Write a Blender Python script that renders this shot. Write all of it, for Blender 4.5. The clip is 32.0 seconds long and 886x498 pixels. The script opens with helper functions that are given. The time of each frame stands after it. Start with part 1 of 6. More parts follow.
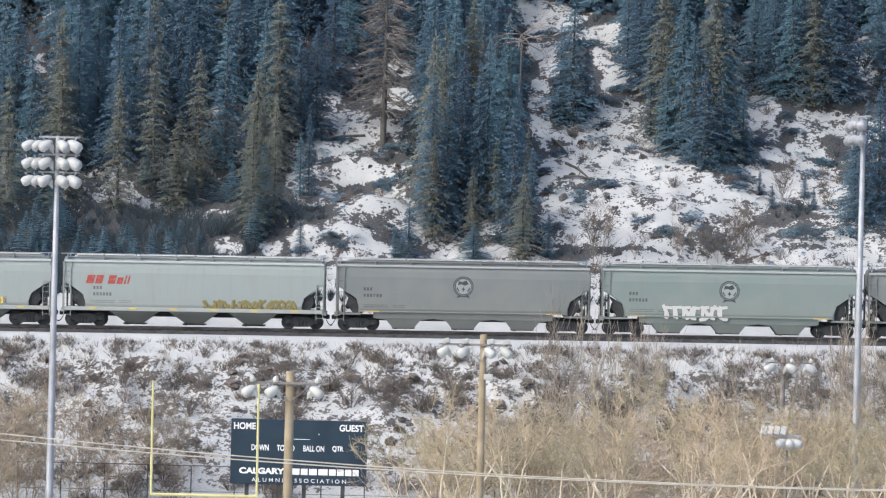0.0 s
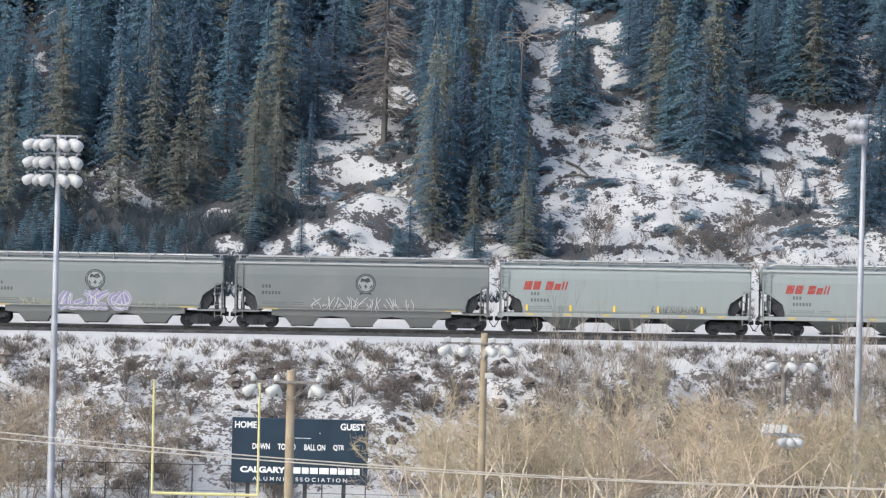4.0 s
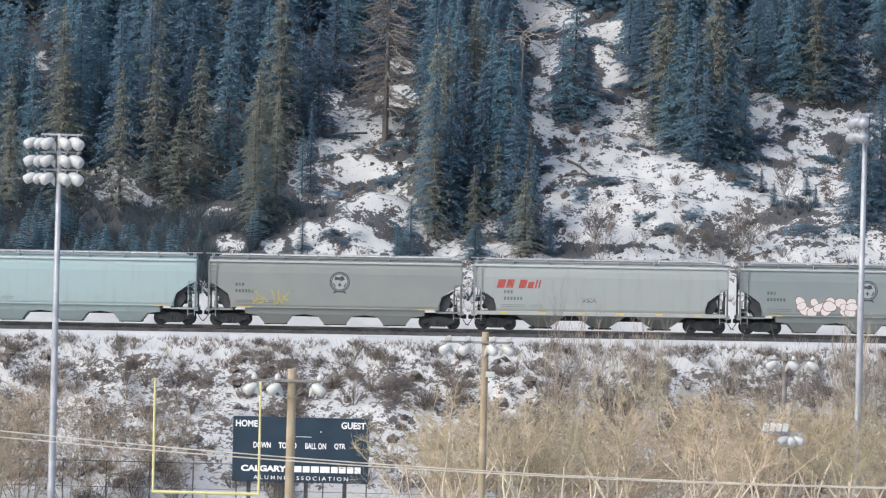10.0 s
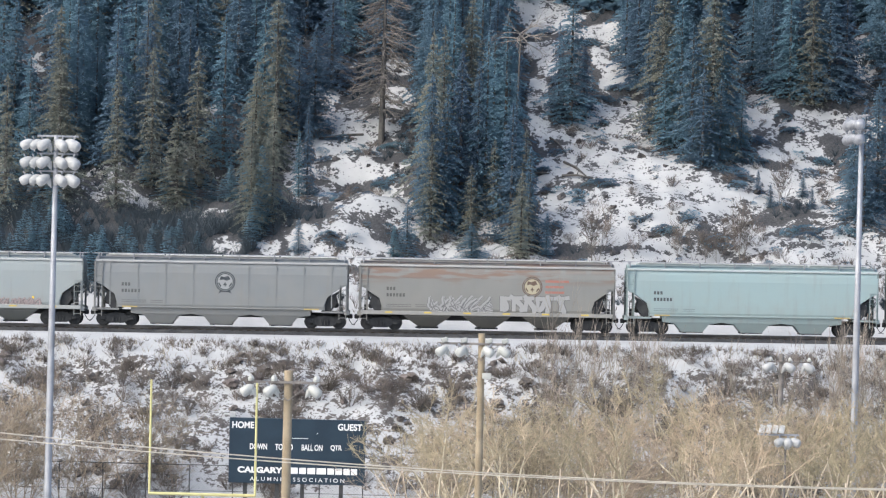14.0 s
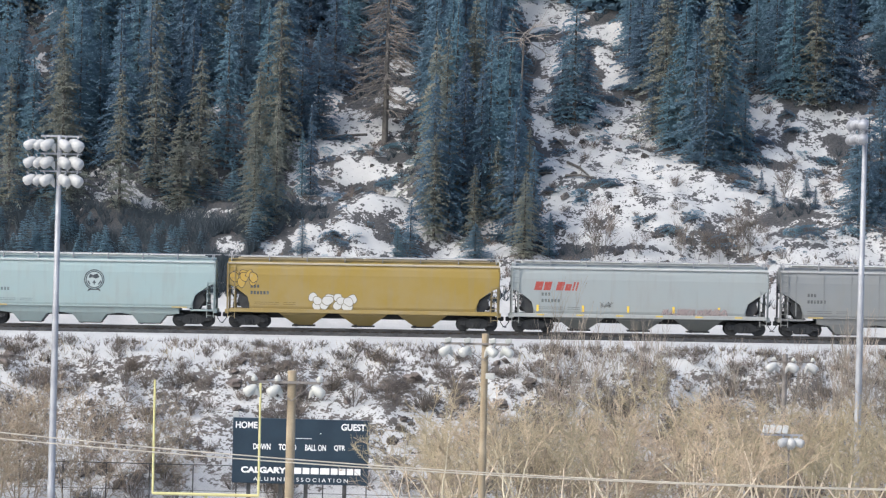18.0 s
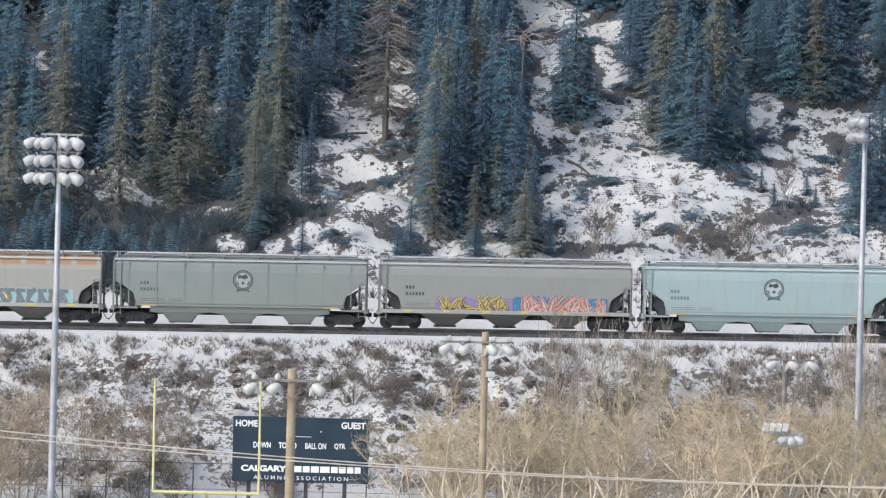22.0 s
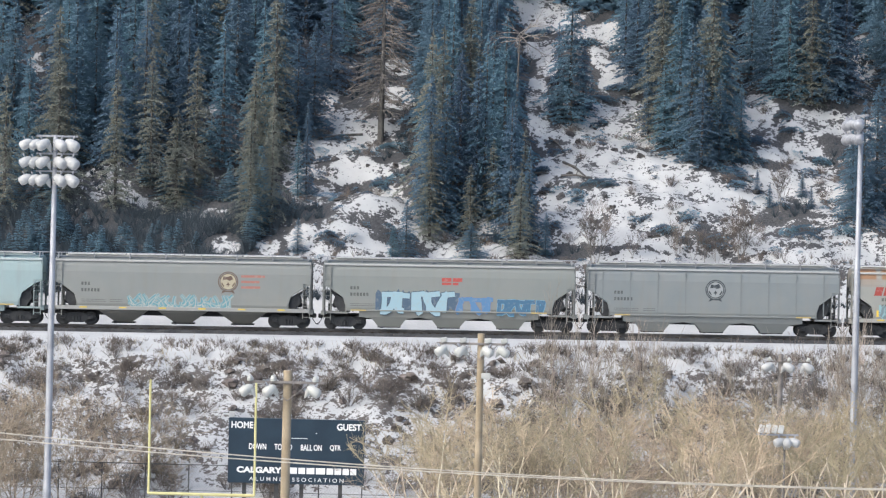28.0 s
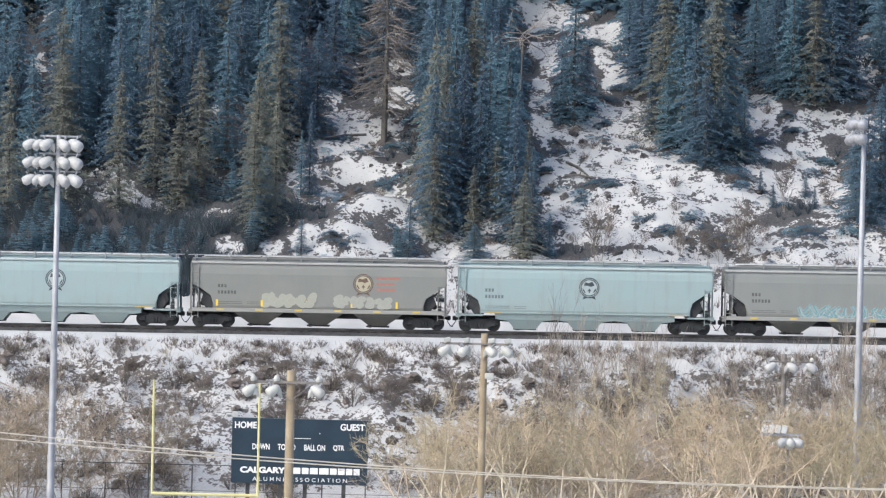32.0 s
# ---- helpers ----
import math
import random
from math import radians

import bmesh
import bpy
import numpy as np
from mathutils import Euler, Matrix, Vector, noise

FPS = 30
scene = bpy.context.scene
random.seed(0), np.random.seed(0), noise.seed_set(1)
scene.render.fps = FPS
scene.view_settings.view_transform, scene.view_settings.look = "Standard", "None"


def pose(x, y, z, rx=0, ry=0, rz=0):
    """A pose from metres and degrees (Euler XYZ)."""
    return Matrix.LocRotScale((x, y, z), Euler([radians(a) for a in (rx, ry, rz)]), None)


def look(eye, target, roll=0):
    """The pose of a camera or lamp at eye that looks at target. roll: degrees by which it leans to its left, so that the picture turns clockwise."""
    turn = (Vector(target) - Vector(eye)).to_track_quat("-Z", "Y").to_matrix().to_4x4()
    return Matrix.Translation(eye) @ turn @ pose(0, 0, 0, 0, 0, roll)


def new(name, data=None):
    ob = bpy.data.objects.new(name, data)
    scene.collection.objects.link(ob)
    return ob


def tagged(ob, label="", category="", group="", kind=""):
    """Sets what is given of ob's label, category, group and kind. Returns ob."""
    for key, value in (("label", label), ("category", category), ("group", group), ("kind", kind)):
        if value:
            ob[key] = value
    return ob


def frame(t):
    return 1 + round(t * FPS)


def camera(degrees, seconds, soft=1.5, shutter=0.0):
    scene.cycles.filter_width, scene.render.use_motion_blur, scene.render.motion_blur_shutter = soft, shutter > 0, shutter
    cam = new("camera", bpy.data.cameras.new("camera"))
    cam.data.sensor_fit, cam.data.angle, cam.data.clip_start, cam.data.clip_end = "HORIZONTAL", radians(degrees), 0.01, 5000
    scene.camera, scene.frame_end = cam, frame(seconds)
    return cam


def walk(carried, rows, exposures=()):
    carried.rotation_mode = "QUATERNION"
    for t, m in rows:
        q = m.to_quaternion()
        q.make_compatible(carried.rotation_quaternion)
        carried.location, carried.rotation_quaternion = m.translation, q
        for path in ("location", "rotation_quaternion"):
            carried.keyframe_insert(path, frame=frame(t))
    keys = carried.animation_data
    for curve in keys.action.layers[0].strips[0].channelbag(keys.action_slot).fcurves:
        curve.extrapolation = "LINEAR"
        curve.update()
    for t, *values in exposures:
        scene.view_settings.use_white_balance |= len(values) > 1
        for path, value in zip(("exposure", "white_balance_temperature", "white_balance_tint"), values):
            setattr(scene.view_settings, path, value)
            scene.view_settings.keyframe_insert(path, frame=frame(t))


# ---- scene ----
# ---- the camera: it stands on a bluff and sways a little ----
LENS = 12.0
EYE = (0.0, 0.0, 17.8)
ROLL = 1.45
# seconds, sway to the side and up, in units of 1/7459
SWAY_A = [(0, 0, 0), (0.5, 4.5, -1.6), (1, 4.4, -3.1), (1.5, 1.7, -1.6), (2, 1.7, -1.7), (2.5, 3.1, -1.6), (3, 3, -3.1), (3.5, 1.8, -3.1), (5.5, 1.7, 3.1),
          (6, 3.1, 1.4), (6.5, 0, -1.6), (7, 0.1, -4.6), (7.5, 1.3, -4.6), (8, 1.5, -4.6), (8.5, 1.5, -6.1), (9, 5.9, -3.8), (9.5, 5.4, -6.1), (10, 3.3, -4.5),
          (10.5, 6.1, -3), (11, 7.7, 0), (11.5, 9.3, 0.2), (12, 7.7, -3.1), (12.5, 6, -3.1), (13, 3.1, -3.1), (13.5, 1.5, -2.8), (14, -3, -1.6), (14.5, -1.6, -1.6)]
SWAY_B = [(16.5, 1.5, -3.1), (17, 3, -1.6), (17.5, 4.7, -2.8), (18, 3.1, -1.6), (18.5, 0, -3.1), (19, 0, -4.6), (19.5, 1.2, -6.1), (20, 1.4, -7.7), (20.5, 4.5, -6.1),
          (21, 4.7, -6.1), (21.5, 2.8, -7.7), (22, 3.3, -4.6), (22.5, 4.9, -3.8), (23, 7.9, -6.1), (23.5, 6.1, -7.6), (24, 7.7, -7.7), (24.5, 6.2, -5.8), (25, 3.3, -4.7),
          (25.5, 4.5, -3.1)]
SWAY_C = [(27.5, 0, -1.6), (28, -4.4, -1.6), (28.5, -1.5, 0), (29, 1.6, -0.1), (29.5, 2.7, -1.2), (30, -1.4, -1.5), (30.5, -4.5, 0), (31, -2.3, -2.7), (31.5, -1.3, -1.8), (32, 1.6, -1.6)]

cam = camera(LENS, 32.0, soft=1.25)
walk(cam, [(t, look(EYE, (EYE[0] - a / 7459 * 300, 300, EYE[2] + (b - 41) / 7459 * 300), ROLL)) for t, a, b in SWAY_A + SWAY_B + SWAY_C],
     [(0.0, 0.87, 6050, 6), (20.5, 0.87, 6050, 6), (22.0, 0.81, 6050, 6), (25.5, 0.81, 6050, 6), (27.5, 0.86, 6050, 6), (32.0, 0.87, 6050, 6)])

# ---- daylight: a hazy sun to the left and behind the camera ----
SUN_UP, SUN_SIDE = radians(43), radians(-128)      # elevation; angle from straight ahead, to the left
world = bpy.data.worlds.new("sky")
scene.world = world
world.use_nodes = True
wn = world.node_tree.nodes
sky = wn.new("ShaderNodeTexSky")
sky.sky_type, sky.sun_disc, sky.sun_elevation, sky.sun_rotation = "NISHITA", False, SUN_UP, SUN_SIDE
sky.dust_density, sky.air_density = 5.0, 1.0      # thin high haze
world.node_tree.links.new(sky.outputs[0], wn["Background"].inputs[0])
wn["Background"].inputs[1].default_value = 0.15
sun_dir = Vector((math.sin(SUN_SIDE) * math.cos(SUN_UP), math.cos(SUN_SIDE) * math.cos(SUN_UP), math.sin(SUN_UP)))
sun = new("sun", bpy.data.lights.new("sun", "SUN"))
sun.data.energy, sun.data.angle, sun.data.color = 0.36, radians(4), (1.0, 0.95, 0.87)
sun.matrix_world = look(sun_dir * 100, (0, 0, 0))

# ---- materials ----


def nodes_of(m):
    m.use_nodes = True
    nt = m.node_tree
    return nt, nt.nodes["Principled BSDF"]


def node(nt, kind, ins=(), **props):
    n = nt.nodes.new(kind)
    if kind == "ShaderNodeTexNoise" and "scale" in props:
        n.inputs["Scale"].default_value, n.inputs["Detail"].default_value = props["scale"], props.get("detail", 4.0)
    for key, value in ins:
        if isinstance(value, bpy.types.NodeSocket):
            nt.links.new(value, n.inputs[key])
        else:
            n.inputs[key].default_value = value
    return n


def maths(nt, op, a, b=0.0, clamp=False):
    n = node(nt, "ShaderNodeMath", [(0, a), (1, b)])
    n.operation, n.use_clamp = op, clamp
    return n.outputs[0]


def blend(nt, fac, a, b):
    n = nt.nodes.new("ShaderNodeMix")
    n.data_type = "RGBA"
    for key, value in ((0, fac), (6, a), (7, b)):
        if isinstance(value, bpy.types.NodeSocket):
            nt.links.new(value, n.inputs[key])
        else:
            n.inputs[key].default_value = (*value, 1) if isinstance(value, tuple) else value
    return n.outputs[2]


def ramp(nt, fac, lo, hi):
    n = node(nt, "ShaderNodeMapRange", [("Value", fac), ("From Min", lo), ("From Max", hi)])
    n.interpolation_type = "SMOOTHSTEP"
    return n.outputs[0]


def place(nt, shift=True):
    """The point on the thing, moved by a random step for each object."""
    co = node(nt, "ShaderNodeTexCoord").outputs["Object"]
    if not shift:
        return co
    step = maths(nt, "MULTIPLY", node(nt, "ShaderNodeObjectInfo").outputs["Random"], 37.0)
    return node(nt, "ShaderNodeVectorMath", [(0, co), (1, step)]).outputs[0]


def grain(nt, co, scale, detail=5.0):
    return node(nt, "ShaderNodeTexNoise", [("Vector", co)], scale=scale, detail=detail).outputs[0]


def relief(nt, bsdf, height, strength, distance=0.02):
    b = node(nt, "ShaderNodeBump", [("Height", height), ("Strength", strength), ("Distance", distance)])
    nt.links.new(b.outputs[0], bsdf.inputs["Normal"])


def surface(name, a, b, scale=3.0, rough=0.7, metal=0.0, bump=0.3, fine=40.0, vary=0.0, distance=0.02):
    """A plain material of two tones: broad patches and fine grain, with relief."""
    m = bpy.data.materials.new(name)
    nt, bsdf = nodes_of(m)
    co = place(nt)
    broad, small = grain(nt, co, scale), grain(nt, co, fine, 3.0)
    mix = maths(nt, "ADD", maths(nt, "MULTIPLY", ramp(nt, broad, 0.32, 0.68), 0.65), maths(nt, "MULTIPLY", ramp(nt, small, 0.3, 0.7), 0.35))
    col = blend(nt, mix, a, b)
    if vary:
        hsv = node(nt, "ShaderNodeHueSaturation", [("Color", col)])
        rnd = node(nt, "ShaderNodeObjectInfo").outputs["Random"]
        nt.links.new(maths(nt, "ADD", maths(nt, "MULTIPLY", rnd, vary), 1 - vary / 2), hsv.inputs["Value"])
        nt.links.new(maths(nt, "ADD", maths(nt, "MULTIPLY", rnd, -0.03), 0.51), hsv.inputs["Hue"])
        col = hsv.outputs[0]
    nt.links.new(col, bsdf.inputs["Base Color"])
    bsdf.inputs["Metallic"].default_value = metal
    bsdf.inputs["Specular IOR Level"].default_value = 0.1 if rough > 0.72 else 0.4
    nt.links.new(maths(nt, "ADD", maths(nt, "MULTIPLY", small, 0.2), rough - 0.1), bsdf.inputs["Roughness"])
    relief(nt, bsdf, small, bump, distance)
    return m


def car_paint(name, rust=0.0):
    """Weathered paint: the tone is each object's own colour, with grime, streaks down the side and, on some, rust below the eave."""
    m = bpy.data.materials.new(name)
    nt, bsdf = nodes_of(m)
    info = node(nt, "ShaderNodeObjectInfo")
    co = place(nt)
    xyz = node(nt, "ShaderNodeSeparateXYZ", [(0, node(nt, "ShaderNodeTexCoord").outputs["Object"])])
    stretched = node(nt, "ShaderNodeVectorMath", [(0, co), (1, (1.0, 1.0, 0.12))])
    stretched.operation = "MULTIPLY"
    streak = ramp(nt, grain(nt, stretched.outputs[0], 2.6, 6.0), 0.48, 0.75)
    patch = ramp(nt, grain(nt, co, 0.55), 0.35, 0.7)
    dust = ramp(nt, maths(nt, "ADD", maths(nt, "MULTIPLY", grain(nt, co, 1.6), 1.6), maths(nt, "MULTIPLY", xyz.outputs[2], -0.5)), -0.6, 0.6)
    col = blend(nt, maths(nt, "MULTIPLY", streak, 0.20), info.outputs["Color"], (0.20, 0.185, 0.16))
    col = blend(nt, maths(nt, "MULTIPLY", patch, 0.13), col, (0.33, 0.31, 0.28))
    col = blend(nt, maths(nt, "MULTIPLY", dust, 0.22), col, (0.27, 0.25, 0.21))
    if rust:
        bays = maths(nt, "ABSOLUTE", maths(nt, "SINE", maths(nt, "MULTIPLY", xyz.outputs[0], 1.9)))
        band = maths(nt, "MULTIPLY", ramp(nt, xyz.outputs[2], 3.72, 3.92), ramp(nt, bays, 0.12, 0.5))
        level = node(nt, "ShaderNodeVectorMath", [(0, co), (1, (0.22, 1.0, 1.6))])
        level.operation = "MULTIPLY"
        spots = maths(nt, "MULTIPLY", ramp(nt, grain(nt, level.outputs[0], 1.5), 0.48, 0.60), ramp(nt, xyz.outputs[2], 2.9, 3.7))
        amount = maths(nt, "MAXIMUM", maths(nt, "MULTIPLY", band, rust), maths(nt, "MULTIPLY", spots, 0.75 if rust < 0.5 else 0.3))
        col = blend(nt, maths(nt, "MULTIPLY", amount, 0.85), col, (0.31, 0.155, 0.065) if rust > 0.5 else (0.20, 0.105, 0.065))
    nt.links.new(col, bsdf.inputs["Base Color"])
    bsdf.inputs["Roughness"].default_value = 0.55
    relief(nt, bsdf, grain(nt, co, 3.0, 2.0), 0.10, 0.03)
    return m


def flat_paint(name):
    """Sprayed or stencilled paint in each object's own colour."""
    m = bpy.data.materials.new(name)
    nt, bsdf = nodes_of(m)
    worn = ramp(nt, grain(nt, place(nt), 5.0), 0.5, 0.78)
    nt.links.new(blend(nt, maths(nt, "MULTIPLY", worn, 0.4), node(nt, "ShaderNodeObjectInfo").outputs["Color"], (0.34, 0.34, 0.32)), bsdf.inputs["Base Color"])
    bsdf.inputs["Roughness"].default_value = 0.6
    return m


PAINT = car_paint("weathered_car_paint")
RUSTY = car_paint("rust_banded_car_paint", 1.0)
PATCHY = car_paint("rust_patched_car_paint", 0.25)
SPRAY = flat_paint("sprayed_paint")
IRON = surface("dark_oily_steel", (0.028, 0.031, 0.036), (0.062, 0.063, 0.065), 2.0, 0.7, 0.2)


def needles(name, a, b, scale):
    """Foliage: fine needles that reflect some light and let some through; one fixed normal evens out their shade."""
    m = surface(name, a, b, scale, 0.95, 0.0, 0.2, 20.0, 0.3)
    nt = m.node_tree
    bsdf, out = nt.nodes["Principled BSDF"], nt.nodes["Material Output"]
    col = bsdf.inputs["Base Color"].links[0].from_socket
    skyward = Vector((0.0, -0.5, 0.85)).normalized()
    upper = node(nt, "ShaderNodeCombineXYZ", [(0, skyward.x), (1, skyward.y), (2, skyward.z)]).outputs[0]
    lower = node(nt, "ShaderNodeCombineXYZ", [(0, -skyward.x), (1, -skyward.y), (2, -skyward.z)]).outputs[0]
    front = node(nt, "ShaderNodeBsdfDiffuse", [("Color", col), ("Normal", upper)])
    thin = node(nt, "ShaderNodeBsdfTranslucent", [("Color", col), ("Normal", lower)])
    both = node(nt, "ShaderNodeAddShader", [(0, front.outputs[0]), (1, thin.outputs[0])])
    nt.links.new(both.outputs[0], out.inputs["Surface"])
    nt.nodes.remove(bsdf)
    return m


RAIL = surface("worn_rail_steel", (0.07, 0.066, 0.066), (0.16, 0.155, 0.155), 1.0, 0.55, 0.5)
UNDERGROWTH = surface("shade_dark_undergrowth", (0.040, 0.053, 0.066), (0.076, 0.094, 0.110), 0.5, 0.9, 0.0, 0.2, 8.0)
# dirty stone, darkened further: the train's shade is part of this colour
BALLAST = surface("dirty_shaded_ballast", (0.032, 0.034, 0.038), (0.082, 0.082, 0.085), 1.2, 0.9, 0.0, 0.9, 9.0, distance=0.08)
TIE = surface("creosoted_timber", (0.025, 0.02, 0.016), (0.07, 0.055, 0.04), 4.0, 0.85)
# the blue holds the haze over the hill as base colour
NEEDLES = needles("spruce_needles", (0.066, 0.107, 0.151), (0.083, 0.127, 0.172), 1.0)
# paler olive copy for trees in sun: the sunlight is in the colour
NEEDLES_PALE = needles("sunlight_toned_spruce_needles", (0.098, 0.118, 0.118), (0.150, 0.150, 0.122), 1.2)
BARK = surface("spruce_bark", (0.075, 0.075, 0.075), (0.15, 0.14, 0.13), 3.0, 0.9, 0.0, 0.8, 25.0)
DEADWOOD = surface("dead_grey_brown_wood", (0.15, 0.138, 0.130), (0.29, 0.265, 0.245), 2.0, 0.9, 0.0, 0.4, 25.0)
TAN_TWIG = surface("tan_willow_twigs", (0.285, 0.238, 0.160), (0.52, 0.445, 0.315), 1.0, 0.8, 0.0, 0.2, 12.0, 0.3)
PALE_LIMB = surface("pale_willow_bark", (0.54, 0.47, 0.35), (0.72, 0.64, 0.50), 1.4, 0.8, 0.0, 0.3, 15.0, 0.2)
GREY_TWIG = surface("grey_tan_willow_twigs", (0.225, 0.188, 0.138), (0.41, 0.345, 0.26), 1.0, 0.85, 0.0, 0.2, 12.0, 0.35)
BROWN_TWIG = surface("brown_shrub_twigs", (0.106, 0.092, 0.082), (0.218, 0.192, 0.170), 1.0, 0.85, 0.0, 0.2, 12.0, 0.4)
GALVANISED = surface("galvanised_steel", (0.27, 0.28, 0.305), (0.40, 0.41, 0.44), 1.0, 0.55, 0.35, 0.15, 30.0)
PALE_STEM = surface("pale_grey_sapling_bark", (0.24, 0.208, 0.175), (0.40, 0.355, 0.30), 1.5, 0.85, 0.0, 0.3, 15.0, 0.3)
LAMP_WHITE = surface("white_lamp_enamel", (0.36, 0.37, 0.375), (0.48, 0.48, 0.475), 2.0, 0.4, 0.0, 0.1, 30.0)
BOX_WHITE = surface("white_box_lamp_enamel", (0.52, 0.53, 0.53), (0.66, 0.66, 0.65), 2.0, 0.4, 0.0, 0.1, 30.0)
LAMP_GREY = surface("grey_lamp_enamel", (0.36, 0.37, 0.35), (0.52, 0.52, 0.49), 2.0, 0.5, 0.1, 0.1, 30.0)
POLE_WOOD = surface("weathered_pole_wood", (0.23, 0.185, 0.125), (0.38, 0.315, 0.225), 1.2, 0.85, 0.0, 0.5, 30.0)
GOAL_YELLOW = surface("yellow_goal_paint", (0.50, 0.46, 0.20), (0.62, 0.58, 0.30), 1.2, 0.5, 0.0, 0.1, 30.0)
BOARD_BLUE = surface("dark_blue_green_board", (0.011, 0.025, 0.043), (0.018, 0.037, 0.058), 0.8, 0.45, 0.0, 0.1, 30.0)
LETTER = surface("white_letter_vinyl", (0.70, 0.70, 0.70), (0.82, 0.82, 0.82), 3.0, 0.5)
FENCE = surface("dark_fence_steel", (0.05, 0.05, 0.05), (0.12, 0.12, 0.12), 2.0, 0.6, 0.5)
CABLE = surface("aluminium_cable", (0.42, 0.38, 0.32), (0.62, 0.57, 0.48), 3.0, 0.5, 0.2)
STONE = surface("brown_grey_stone", (0.085, 0.075, 0.070), (0.22, 0.195, 0.18), 2.0, 0.9, 0.0, 1.0, 9.0, 0.4, 0.06)
ROCK = surface("dark_rock", (0.045, 0.045, 0.05), (0.15, 0.14, 0.135), 1.5, 0.9, 0.0, 1.0, 7.0, 0.4, 0.08)


def snow_ground():
    """Old snow, with litter, dead grass and bare soil where the sheet says that it is worn."""
    m = bpy.data.materials.new("snow_and_soil")
    nt, bsdf = nodes_of(m)
    co = place(nt, False)
    bare = node(nt, "ShaderNodeAttribute")
    bare.attribute_name = "bare"
    n1, n2, n3 = grain(nt, co, 0.45, 6.0), grain(nt, co, 2.3, 6.0), grain(nt, co, 6.5, 4.0)
    rough = maths(nt, "ADD", maths(nt, "MULTIPLY", n1, 0.16), maths(nt, "ADD", maths(nt, "MULTIPLY", n2, 0.56), maths(nt, "MULTIPLY", n3, 0.48)))
    worn = ramp(nt, maths(nt, "ADD", rough, maths(nt, "SUBTRACT", bare.outputs["Fac"], 0.5)), 0.61, 0.65)
    litter = maths(nt, "ADD", maths(nt, "MULTIPLY", grain(nt, co, 19.0, 3.0), 0.6), maths(nt, "MULTIPLY", n3, 0.4))
    grass = node(nt, "ShaderNodeAttribute")
    grass.attribute_name = "grass"
    soil = blend(nt, ramp(nt, litter, 0.40, 0.60), (0.022, 0.024, 0.028), (0.074, 0.073, 0.076))
    turf = blend(nt, ramp(nt, litter, 0.38, 0.62), (0.032, 0.029, 0.028), (0.125, 0.110, 0.100))
    soil = blend(nt, grass.outputs["Fac"], soil, turf)
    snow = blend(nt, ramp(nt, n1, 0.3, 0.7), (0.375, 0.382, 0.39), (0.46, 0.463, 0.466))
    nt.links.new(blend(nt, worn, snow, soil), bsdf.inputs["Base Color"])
    bsdf.inputs["Roughness"].default_value = 0.75
    relief(nt, bsdf, maths(nt, "ADD", n2, maths(nt, "MULTIPLY", n3, 0.3)), 0.5, 0.08)
    return m


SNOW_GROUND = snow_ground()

# ---- mesh helpers ----


